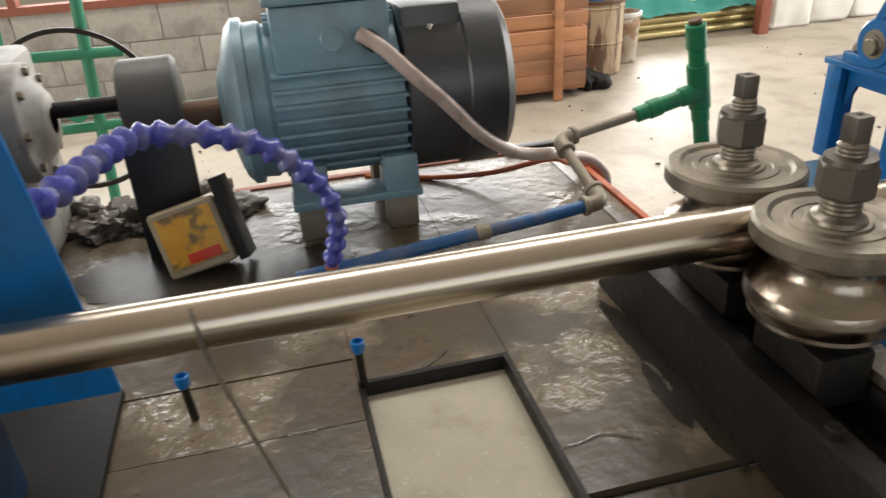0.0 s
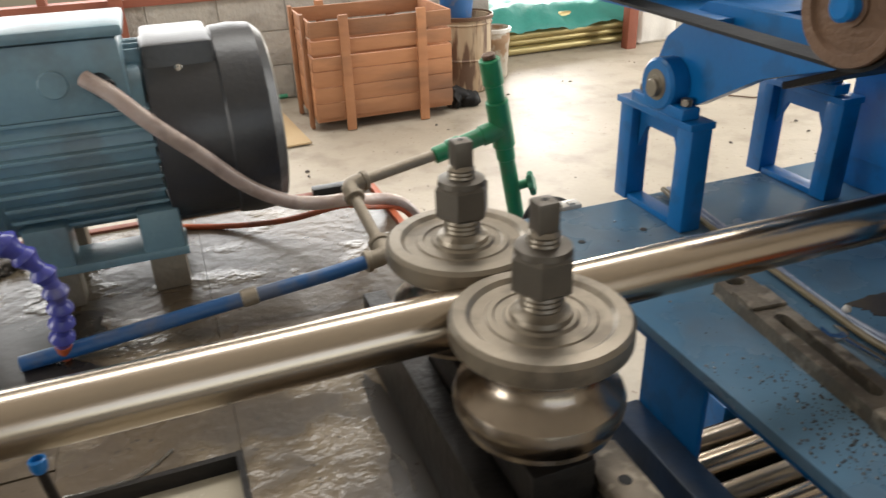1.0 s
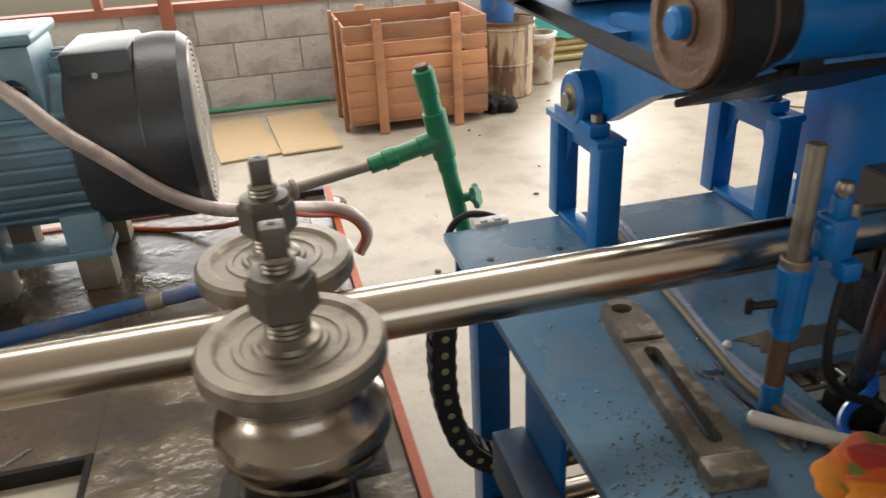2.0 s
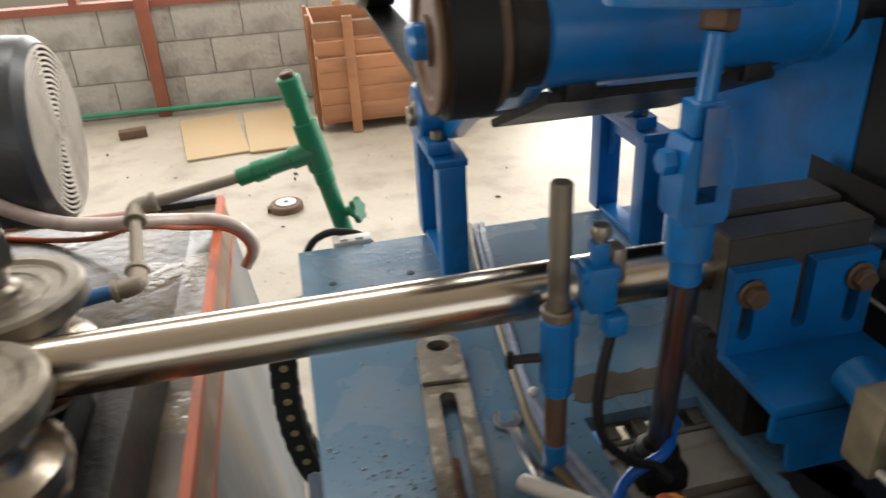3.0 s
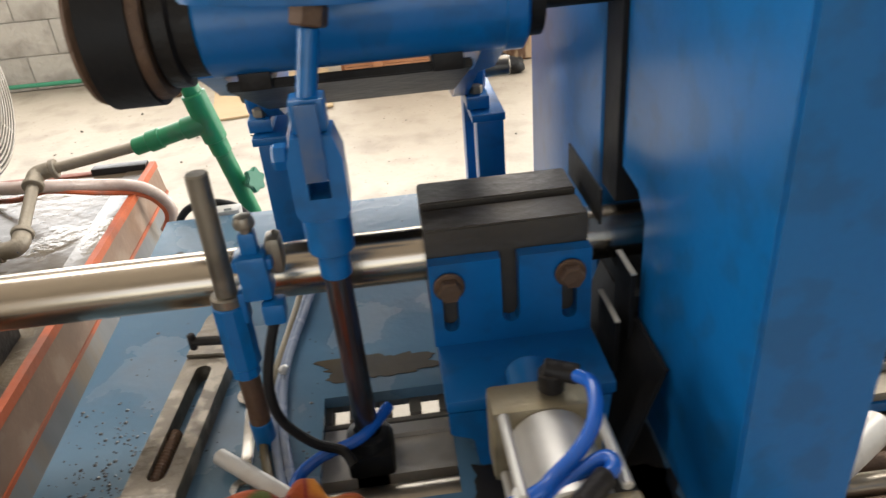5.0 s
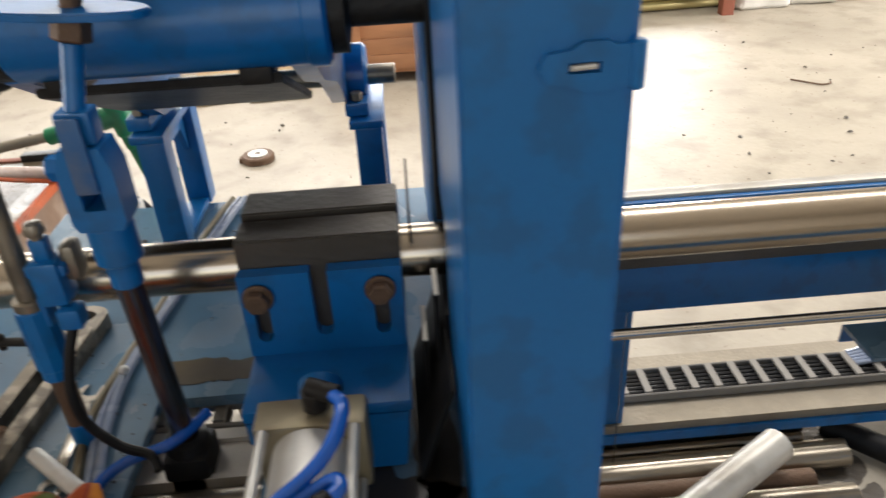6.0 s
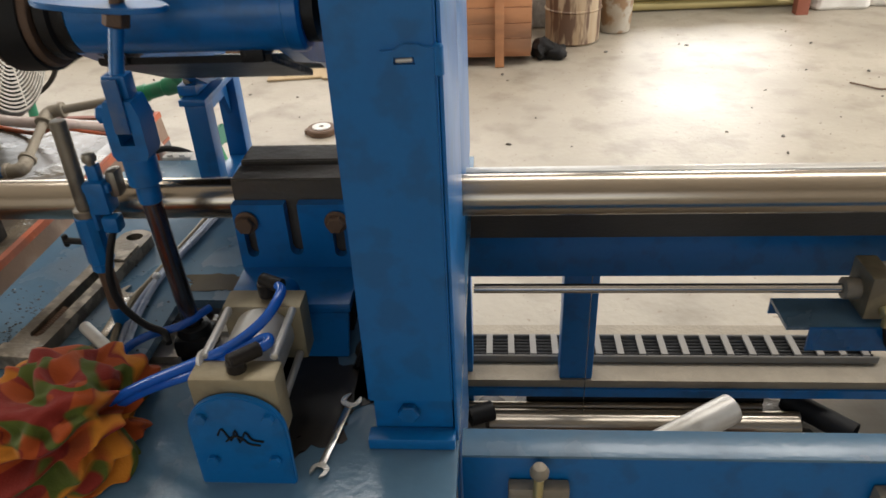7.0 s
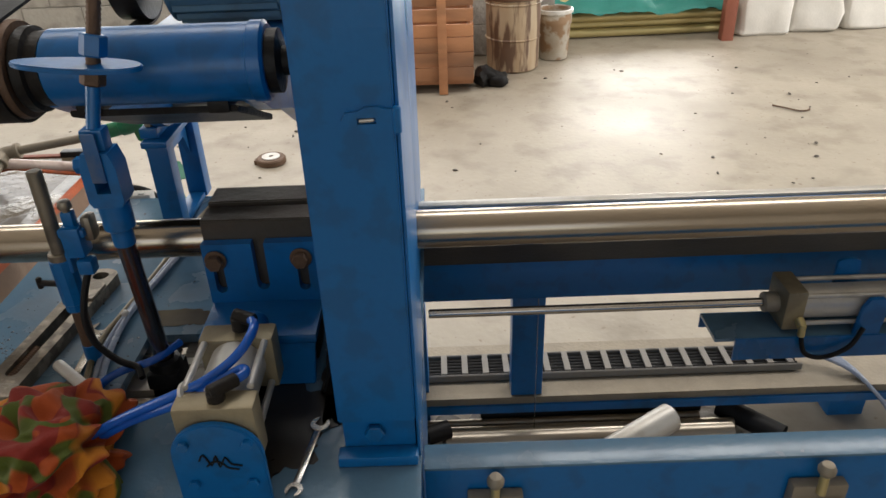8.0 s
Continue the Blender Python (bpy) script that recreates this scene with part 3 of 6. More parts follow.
def tank():
    t = thing("coolant_tank", "wet sheet-steel coolant tank with an orange rim under the drive", "tank")
    for k in ((-1.6, 0.382, -0.75, 0.130, DZ - 0.02, DZ), (-1.6, 0.382, 0.134, 0.315, DZ - 0.02, DZ - 0.0015), (-1.6, 0.382, 0.319, 1.27, DZ - 0.02, DZ), (0.676, 1.125, -0.135, 1.27, DZ - 0.02, DZ), (0.383, 0.675, 0.244, 1.27, DZ - 0.02, DZ - 0.001), (0.383, 1.125, -0.75, -0.63, DZ - 0.02, DZ), (0.677, 1.125, -0.62, -0.145, DZ - 0.035, DZ - 0.012)):
        build("deck_plate", DECK, t, B(*k), "wet brown deck plate")
    # The walls' dark material also draws the shadowed lip round the pit.
    build("pit_wall", OILY, t, lambda bm: (box(bm, 0.384, 0.394, -0.62, 0.243, DZ - 0.1, DZ - 0.004), box(bm, 0.664, 0.675, -0.62, 0.243, DZ - 0.1, DZ + 0.002), box(bm, 0.384, 0.675, 0.232, 0.243, DZ - 0.1, DZ + 0.001)))
    build("coolant", SLUDGE, t, B(0.394, 0.664, -0.62, 0.232, DZ - 0.1, DZ - 0.03), "milky coolant surface")

    def end_strip(z1, z0, lift):
        lean = lambda z: 1.200 + (0.857 - z) * 0.13 + lift
        return lambda bm: prism(bm, [(lean(z0) - 0.012 - lift, z0), (lean(z0), z0), (lean(z1), z1), (lean(z1) - 0.012 - lift, z1)], 2.05, Matrix.Translation((0, 1.31, 0)) @ pose(0, 0, 0, 90, 0, 0))
    # Carries the deck on to the rim, 3 mm higher.
    build("inner_ledge", DECK, t, B(1.126, 1.186, -0.745, 1.27, DZ - 0.03, DZ + 0.003, bevel=0.002), "strip of wet deck inside the rim")
    build("rim", ORANGE, t, end_strip(0.857, 0.838, 0.006), "orange painted rim")
    build("rim_band", RIM_BROWN, t, end_strip(0.8375, 0.758, 0.002), "brown rusty band below the rim")
    build("lower_rim", ORANGE, t, end_strip(0.7575, 0.748, 0.005), "thin orange lower edge")
    build("end_wall", END_PLATE, t, end_strip(0.7475, 0.0, 0.0), "streaked grey-blue end plate")
    build("corner_plate", BLACK, t, B(1.02, 1.186, 1.272, 1.31, DZ - 0.03, DZ + 0.02, bevel=0.004), "black corner plate")
    build("rim", RED_POST, t, B(-1.6, 1.019, 1.272, 1.30, DZ - 0.03, DZ + 0.006, bevel=0.004), "dull red back rim")
    build("back_wall", GREASY, t, B(-1.6, 1.2, 1.275, 1.30, 0, DZ - 0.03))
    build("front_wall", BLUE, t, B(-1.6, 1.22, -0.78, -0.75, 0, DZ))
    return t


tank()


def deck_bolt(x, y):
    b = thing("blue_bolt", "upright bolt with a blue cap on the wet deck", "bolt", "blue capped bolts")
    build("stud", OILY, b, R((x, y, DZ), (x - 0.003, y - 0.01, DZ + 0.078), 0.0075))
    build("cap", BLUE, b, lambda bm: turned(bm, [(0.0075, 0), (0.010, 0.002), (0.0125, 0.010), (0.0125, 0.024), (0.009, 0.026), (0.007, 0.018), (0, 0.018)], Matrix.Translation((x - 0.003, y - 0.01, DZ + 0.078)), 20), "blue socket cap")


deck_bolt(0.092, 0.225)
deck_bolt(0.393, 0.232)


def drip(points, r, seed):
    return S(points, r, 7, 5, lambda i: 0.85 + 0.6 * noise.noise(Vector((i * 1.3, seed, 0))))


tagged(build("water_stream", STREAM, None, drip([(0.17, -0.02, PZ + 0.032), (0.175, -0.036, PZ + 0.01), (0.18, -0.04, PZ - 0.03), (0.20, -0.035, 1.05), (0.225, -0.02, 0.93), (0.243, -0.008, DZ)], 0.0042, 1)), "thin stream of water running off the tube", "water")


# Pale ridges of water, shaped to draw the deck's bright reflection streaks.
for k, pts in enumerate((
    [(0.399, 0.242, 0.846), (0.444, 0.24, 0.846), (0.493, 0.242, 0.846), (0.53, 0.258, 0.846), (0.566, 0.289, 0.846)],
    [(0.681, -0.034, 0.846), (0.716, -0.032, 0.846), (0.744, -0.024, 0.846), (0.778, -0.037, 0.846), (0.804, -0.054, 0.846)],
    [(0.413, 0.728, 0.846), (0.435, 0.682, 0.846), (0.469, 0.684, 0.846), (0.495, 0.687, 0.846)],
    [(0.908, 0.134, 0.846), (0.915, 0.095, 0.846), (0.913, 0.041, 0.846)],
    [(0.249, 0.133, 0.846), (0.277, 0.129, 0.846), (0.296, 0.129, 0.846)],
)):
    tagged(build("water_trickle", STREAM, None, lambda bm: sweep(bm, pts, 0.0038, 6, 5, lambda i: 0.75 + 0.5 * noise.noise(Vector((i * 0.6, k * 3.1, 0))))), "water ridge drawing a bright reflection streak on the wet deck", "water", "water ridges on the deck")


def mud(bm):
    for k in range(14):
        lump(bm, (-0.30 + 0.035 * k + 0.02 * math.sin(k * 3), 1.16 + 0.06 * math.sin(k * 1.7), DZ + 0.01), (0.06, 0.06, 0.035 + 0.015 * math.sin(k * 2.3)), 20 + k, 0.7, 4, DZ)


tagged(build("mud_heap", MUD, None, mud), "heap of dark wet swarf and mud on the deck", "mud", kind="stuff")


def green_frame():
    g = thing("green_stand", "green painted steel stand with a large wheel near the wall", "stand")
    for x in (-0.95, -0.55):
        build("leg", GREEN_PAINT, g, R((x - 0.1, 3.3, 0), (x, 3.25, 1.35), 0.03, 12))
    build("cross_bar", GREEN_PAINT, g, R((-1.2, 3.26, 0.95), (-0.40, 3.26, 0.93), 0.028, 12))
    build("cross_bar", GREEN_PAINT, g, R((-1.2, 3.28, 0.55), (-0.40, 3.28, 0.55), 0.028, 12))
    build("wheel_rim", OILY, g, lambda bm: turned(bm, [(0.40, -0.012), (0.425, -0.012), (0.425, 0.012), (0.40, 0.012), (0.40, -0.012)], Matrix.Translation((-0.68, 3.2, 0.66)) @ pose(0, 0, 0, 90, 0, 0), 48), "thin dark wheel rim")
    build("wheel_hub", GREEN_PAINT, g, R((-0.68, 3.16, 0.66), (-0.68, 3.28, 0.66), 0.05))


green_frame()

# ---- roll stand ----
def roll(x, y):
    g = thing("forming_roll", "grooved steel roll with a greasy flange and a big nut", "roll", "pair of rolls")
    m = Matrix.Translation((x, y, PZ))
    prof = [(0.02, 0.056), (0.043, 0.056), (0.046, 0.0525), (0.056, 0.0525), (0.058, 0.0545), (0.066, 0.0545), (0.068, 0.0525), (0.084, 0.0525), (0.090, 0.058), (0.106, 0.0575), (0.111, 0.052), (0.111, 0.030), (0.107, 0.025), (0.095, 0.024)]
    build("flange", GREASY, g, lambda bm: turned(bm, prof + [(0.02, 0.024)], m, 48), "dusty grey top flange")
    low = [(0.094, 0.0235)]
    for k in range(9):
        a = -0.65 + k * 0.1625
        z = -0.034 * math.sin(a * 1.55)
        low.append((0.1115 - math.sqrt(max(PR * PR - z * z, 0)), z))
    low += [(0.094, -0.036), (0.104, -0.043), (0.1085, -0.056), (0.1075, -0.068), (0.100, -0.080), (0.098, -0.084), (0.099, -0.090), (0.090, -0.096), (0, -0.096)]
    build("groove", LOBE, g, lambda bm: turned(bm, low, m, 64), "polished groove and lower lobe")
    build("collar", GREASY, g, lambda bm: turned(bm, [(0.0, 0.056), (0.038, 0.056), (0.036, 0.062), (0.027, 0.066)] + [(0.0255 + 0.0016 * (k % 2), 0.068 + 0.0035 * k) for k in range(8)] + [(0, 0.095)], m, 32))
    build("nut", NUT, g, lambda bm: (hexagon(bm, (x, y, PZ + 0.092), (x, y, PZ + 0.142), 0.0395, 0.14), turned(bm, [(0.034, 0.140), (0.033, 0.148), (0.022, 0.150), (0, 0.150)], m, 24)), "dark hexagon nut")
    build("thread", GREASY, g, lambda bm: turned(bm, [(0, 0.14)] + [(0.0185 + 0.0012 * (k % 2), 0.148 + 0.003 * k) for k in range(6)] + [(0.016, 0.168), (0, 0.168)], m, 24))
    build("shaft_end", NUT, g, lambda bm: (box(bm, x - 0.0135, x + 0.0135, y - 0.0135, y + 0.0135, PZ + 0.16, PZ + 0.203, bevel=0.0035),), "squared shaft end")
    build("centre_hole", RUBBER, g, lambda bm: turned(bm, [(0.0, 0.2032), (0.004, 0.2032), (0.004, 0.2036), (0, 0.2036)], m, 12))
    return g


roll(1.037, -0.1135)
roll(1.030, 0.1135)


def roll_stand():
    s = thing("roll_stand", "heavy dark oily iron stand under the rolls", "stand")
    build("side_rail", OILY, s, B(0.945, 0.99, -0.46, 0.42, DZ, 0.99, bevel=0.006))
    build("side_rail", OILY, s, B(1.085, 1.14, -0.46, 0.42, DZ, 0.99, bevel=0.006))
    build("bed", OILY, s, B(0.991, 1.084, -0.455, 0.415, DZ, 0.915, bevel=0.004))
    for y in (-0.1135, 0.1135):
        build("slide", OILY, s, B(0.992, 1.082, y - 0.075, y + 0.075, 0.96, 1.05, bevel=0.008))
        build("spacer", OILY, s, lambda bm: turned(bm, [(0.05, 1.045), (0.05, 1.078), (0, 1.078)], Matrix.Translation((1.035, y, 0)), 32))
    for x, y in ((0.965, -0.26), (1.115, -0.26), (0.965, 0.26), (1.115, 0.26)):
        build("cap_screw", OILY, s, R((x, y, 0.985), (x, y, 1.004), 0.013))
    build("clamp_block", BAR, s, lambda bm: (box(bm, 1.088, 1.145, -0.33, -0.13, 0.992, 1.012, bevel=0.003), box(bm, 1.09, 1.145, -0.36, -0.325, 0.96, 1.012, bevel=0.004)), "bare worn clamp plate")
    build("clamp_hole", RUBBER, s, R((1.117, -0.2, 1.0115), (1.117, -0.2, 1.0128), 0.009, 16))
    build("adjusting_screw", BAR, s, lambda bm: (hexagon(bm, (1.115, -0.36, 0.965), (1.115, -0.385, 0.965), 0.032), rod(bm, (1.115, -0.385, 0.965), (1.115, -0.41, 0.965), 0.022, 20)), "worn hexagon adjusting screw")
    build("lead_screw", GREASY, s, R((1.037, -0.62, 0.955), (1.037, -0.44, 0.955), 0.016))
    build("screw_bracket", OILY, s, lambda bm: (box(bm, 0.93, 1.15, -0.49, -0.455, DZ, 0.985, bevel=0.006), turned(bm, [(0.03, 0), (0.034, 0.004), (0.034, 0.03), (0.02, 0.034), (0, 0.034)], along((1.037, -0.49, 0.955), (1.037, -0.6, 0.955)), 28)))


roll_stand()


# ---- the main drive motor ----
def main_motor():
    m = thing("electric_motor", "large teal ribbed electric motor with black fan cover", "motor")
    ax = Matrix.Translation((0.0, 1.03, 1.18)) @ pose(0, 0, 0, 0, 90, 0)

    def body(bm):
        turned(bm, [(0, 0.20), (0.11, 0.20), (0.165, 0.215), (0.19, 0.235), (0.195, 0.30), (0.186, 0.31), (0.186, 0.625), (0, 0.625)], ax, 48)
    build("housing", MOTOR_BLUE, m, body)
    for k in range(8):
        z = 1.035 + k * 0.0345
        d = math.sqrt(max(0.186 ** 2 - (z - 1.18) ** 2, 0.0001))
        build("fin", MOTOR_BLUE, m, B(0.315, 0.63, 1.03 - d - 0.022, 1.03 - d + 0.03, z - 0.004, z + 0.004, bevel=0.0015))
    for k in range(7):
        y = 1.15 - k * 0.03
        build("fin", MOTOR_BLUE, m, B(0.315, 0.63, y - 0.004, y + 0.004, 1.28, 1.18 + math.sqrt(0.21 ** 2 - (y - 1.03) ** 2), bevel=0.0015))
    build("end_shield", MOTOR_BLUE, m, lambda bm: turned(bm, [(0.05, 0.185), (0.08, 0.185), (0.11, 0.2), (0.185, 0.222), (0.206, 0.24), (0.206, 0.262), (0.19, 0.268), (0.05, 0.268)], ax, 48))
    build("terminal_box", MOTOR_BLUE, m, lambda bm: (box(bm, 0.33, 0.60, 0.845, 1.06, 1.28, 1.43, bevel=0.012), box(bm, 0.318, 0.612, 0.833, 1.072, 1.432, 1.455, bevel=0.008)), "square terminal box")
    build("gland", BLACK, m, R((0.545, 0.848, 1.345), (0.56, 0.82, 1.335), 0.022))
    build("side_boss", MOTOR_BLUE, m, R((0.465, 0.85, 1.35), (0.465, 0.838, 1.35), 0.028))
    build("fan_cover", FAN_BLACK, m, lambda bm: turned(bm, [(0.15, 0.632), (0.212, 0.632), (0.216, 0.64), (0.216, 0.78), (0.222, 0.785), (0.226, 0.83), (0.222, 0.875), (0.205, 0.895), (0.195, 0.895), (0.195, 0.70), (0, 0.70)], ax, 56), "black sheet-metal fan cover")
    build("fan_housing", FAN_BLACK, m, B(0.634, 0.782, 0.897, 1.163, 1.0, 1.398, bevel=0.012), "flat-sided black fan housing")
    build("housing_seam", BLACK, m, B(0.64, 0.778, 0.8945, 0.8968, 1.262, 1.267))
    def grille(bm):
        for k in range(15):
            r = 0.014 + k * 0.0128
            turned(bm, [(r, 0.893), (r + 0.006, 0.893), (r + 0.006, 0.899), (r, 0.899), (r, 0.893)], ax, 40)
        for k in range(4):
            bb = bmesh.ops.create_cube(bm, size=1, matrix=ax @ Matrix.Translation((0, 0, 0.895)) @ pose(0, 0, 0, 0, 0, 45 * k) @ Matrix.Diagonal((0.395, 0.008, 0.004, 1)))
    build("fan_grille", ALU, m, grille, "pale round fan grille")
    for z, y in ((1.347, 0.897), (1.03, 0.897)):
        build("cover_screw", CHROME, m, R((0.703, y + 0.01, z), (0.703, y - 0.01, z), 0.008))
    for x in (0.37, 0.60):
        for y in (0.90, 1.16):
            build("foot", MOTOR_BLUE, m, B(x - 0.045, x + 0.045, y - 0.05, y + 0.05, 0.937, 1.05, bevel=0.01))
            build("pedestal", GALV, m, B(x - 0.04, x + 0.04, y - 0.035, y + 0.035, DZ, 0.935, bevel=0.008), "pale concrete pedestal")
    build("base_rail", MOTOR_BLUE, m, lambda bm: (box(bm, 0.32, 0.65, 0.845, 0.955, 0.937, 0.957, bevel=0.004), box(bm, 0.32, 0.65, 1.105, 1.215, 0.937, 0.957, bevel=0.004)))
    build("shaft", RUST, m, R((0.08, 1.03, 1.165), (0.21, 1.03, 1.165), 0.036))


main_motor()
tagged(build("motor_cable", PINK, None, S([(0.524, 0.82, 1.362), (0.573, 0.79, 1.328), (0.63, 0.77, 1.269), (0.708, 0.78, 1.19), (0.798, 0.81, 1.091), (0.888, 0.845, 1.023), (0.97, 0.885, 0.988), (1.034, 0.925, 0.968), (1.126, 1.04, 0.908), (1.20, 1.08, 0.878), (1.245, 1.09, 0.85), (1.278, 1.095, 0.805), (1.281, 1.095, 0.765), (1.252, 1.09, 0.72)], 0.017, 12)), "dusty braided hose from the motor's terminal box", "hose")
tagged(build("thin_hose", ORANGE, None, S([(0.55, 1.24, 0.854), (0.75, 1.15, 0.854), (0.90, 1.04, 0.89), (1.034, 0.945, 0.945), (1.126, 1.03, 0.889), (1.19, 1.07, 0.862), (1.235, 1.08, 0.84), (1.266, 1.085, 0.80), (1.270, 1.085, 0.765), (1.252, 1.08, 0.725)], 0.008, 10)), "thin red hose lying along the pale one", "hose")


def coupling():
    c = thing("shaft_coupling", "dark coupling drum on the drive shaft with a black guard plate", "coupling")
    ax = Matrix.Translation((0, 1.03, 1.215)) @ pose(0, 0, 0, 0, 90, 0)
    build("drum", DUSTY_DARK, c, lambda bm: turned(bm, [(0, -0.04), (0.095, -0.04), (0.102, -0.034), (0.102, 0.085), (0.097, 0.09), (0.075, 0.095), (0, 0.095)], ax, 40), "dark rubber drum")
    build("guard_plate", BLACK, c, B(-0.05, 0.105, 0.90, 0.915, DZ, 1.14, bevel=0.003), "upright black plate")
    build("drive_shaft", OILY, c, R((-0.26, 1.03, 1.215), (-0.03, 1.03, 1.215), 0.02))


coupling()


def gearbox():
    g = thing("gearbox", "grey cast gearbox with a bolted round cover", "gearbox")
    build("case", GEAR_GREY, g, B(-0.75, -0.28, 0.82, 1.28, DZ, 1.34, bevel=0.03, seg=3))
    ax = Matrix.Translation((0, 1.0, 1.2)) @ pose(0, 0, 0, 0, 90, 0)
    build("cover", GEAR_GREY, g, lambda bm: turned(bm, [(0.03, -0.20), (0.07, -0.205), (0.10, -0.23), (0.135, -0.235), (0.14, -0.24), (0.14, -0.285), (0, -0.285)], ax, 40))
    for k in range(8):
        a = 2 * math.pi * k / 8
        build("cover_bolt", GREASY, g, HX((-0.238, 1.0 + 0.12 * math.cos(a), 1.2 + 0.12 * math.sin(a)), (-0.222, 1.0 + 0.12 * math.cos(a), 1.2 + 0.12 * math.sin(a)), 0.011))


gearbox()


def left_column():
    c = thing("blue_stand", "blue sheet-steel stand beside the tube over the wet deck", "stand")
    build("upright", BLUE, c, lambda bm: prism(bm, [(-0.55, 1.0), (0.018, 1.0), (0.003, 1.138), (-0.023, 1.38), (-0.05, 1.62), (-0.55, 1.62)], 0.012, Matrix.Translation((0, 0.135, 0)) @ pose(0, 0, 0, 90, 0, 0), 0.002), "blue upright plate")
    build("body", NAVY, c, B(-0.6, -0.15, -0.10, 0.12, 0.862, 0.999, bevel=0.006), "dark blue lower box")
    build("foot", RUBBER, c, B(-0.6, -0.04, -0.30, 0.34, DZ - 0.001, 0.861, bevel=0.006), "dark foot plate")


left_column()


def canister():
    c = thing("oil_can", "dirty plastic canister with a torn yellow label on the wet deck", "canister")
    m = pose(0.105, 0.80, DZ + 0.008, -16, -14, -4)
    def body(bm):
        box(bm, -0.09, 0.075, -0.045, 0.045, 0, 0.165, bevel=0.014, seg=3)
        bmesh.ops.transform(bm, matrix=m, verts=bm.verts)
    build("body", CANISTER, c, body)
    def lab(bm):
        box(bm, -0.074, 0.062, -0.0485, -0.0455, 0.022, 0.15, bevel=0.001)
        bmesh.ops.transform(bm, matrix=m, verts=bm.verts)
    build("label", YELLOW, c, lab, "torn yellow label")
    def red(bm):
        box(bm, -0.03, 0.05, -0.0515, -0.0485, 0.026, 0.05, bevel=0.001)
        bmesh.ops.transform(bm, matrix=m, verts=bm.verts)
    build("label_strip", LABEL_RED, c, red, "red strip on the label")
    def edge(bm):
        box(bm, 0.08, 0.105, -0.05, 0.05, -0.005, 0.20, bevel=0.004)
        bmesh.ops.transform(bm, matrix=m, verts=bm.verts)
    build("side_strip", OILY, c, edge, "dark upright strip")


canister()


def segmented_hose():
    h = thing("coolant_hose", "violet-blue segmented coolant hose arching over the deck", "hose")
    ps = smooth_path([(-0.25, 0.27, 1.165), (-0.18, 0.28, 1.20), (-0.125, 0.29, 1.228), (-0.088, 0.31, 1.24), (-0.055, 0.36, 1.248), (-0.02, 0.45, 1.252), (0.013, 0.53, 1.26), (0.057, 0.6, 1.254), (0.141, 0.6, 1.246), (0.214, 0.6, 1.23), (0.276, 0.6, 1.203), (0.336, 0.6, 1.153), (0.385, 0.6, 1.093), (0.408, 0.6, 1.03), (0.402, 0.61, 0.97), (0.388, 0.63, 0.91), (0.38, 0.65, 0.87)], 8)
    d, last, pts = 0.0, None, [ps[0]]
    for a, b in zip(ps, ps[1:]):
        d += (b - a).length
        if d > 0.038:
            pts.append(b)
            d = 0.0
    for k, (a, b) in enumerate(zip(pts, pts[1:])):
        s = 1.28 if a.z > 1.12 else 1.08
        build("segment", HOSE_BLUE, h, lambda bm: turned(bm, [(0, -0.004), (0.012 * s, -0.004), (0.0215 * s, 0.008), (0.0225 * s, 0.014), (0.019 * s, 0.02), (0.0135 * s, 0.032), (0.0135 * s, 0.044), (0, 0.044)], along(a, b), 16))
    build("nozzle", ORANGE, h, R(pts[-1], pts[-1] + Vector((-0.004, 0.01, -0.04)), 0.016, r2=0.010), "orange nozzle")


segmented_hose()


def coolant_pipes():
    p = thing("coolant_pipe", "dusty metal pipe with elbows feeding a blue plastic pipe", "pipe")
    e1, e2, arm = Vector((1.045, 0.905, 1.012)), Vector((1.065, 0.67, 0.925)), Vector((1.29, 0.945, 1.04))
    build("upper_run", GALV, p, R(e1, arm + Vector((0.03, 0.005, 0.003)), 0.014))
    build("lower_run", GALV, p, R(e1, e2, 0.014))
    build("blue_run", BLUE_PIPE, p, S([e2, (0.92, 0.66, 0.912), (0.7, 0.655, 0.895), (0.45, 0.65, 0.872), (0.3, 0.648, 0.86)], 0.0165, 14), "blue plastic pipe")
    build("sleeve", GALV, p, R((0.77, 0.657, 0.901), (0.735, 0.656, 0.898), 0.0195))
    for c, a, b in ((e1, arm, e2), (e2, e1, Vector((0.92, 0.66, 0.912)))):
        u, w = (a - c).normalized() * 0.045, (b - c).normalized() * 0.045
        build("elbow", GALV, p, S([c + u, c + u * 0.4, c + (u + w) * 0.12, c + w * 0.4, c + w], 0.021, 14))
        build("elbow_collar", GALV, p, R(c + u * 0.85, c + u * 1.15, 0.0255))
        build("elbow_collar", GALV, p, R(c + w * 0.85, c + w * 1.15, 0.0255))


coolant_pipes()


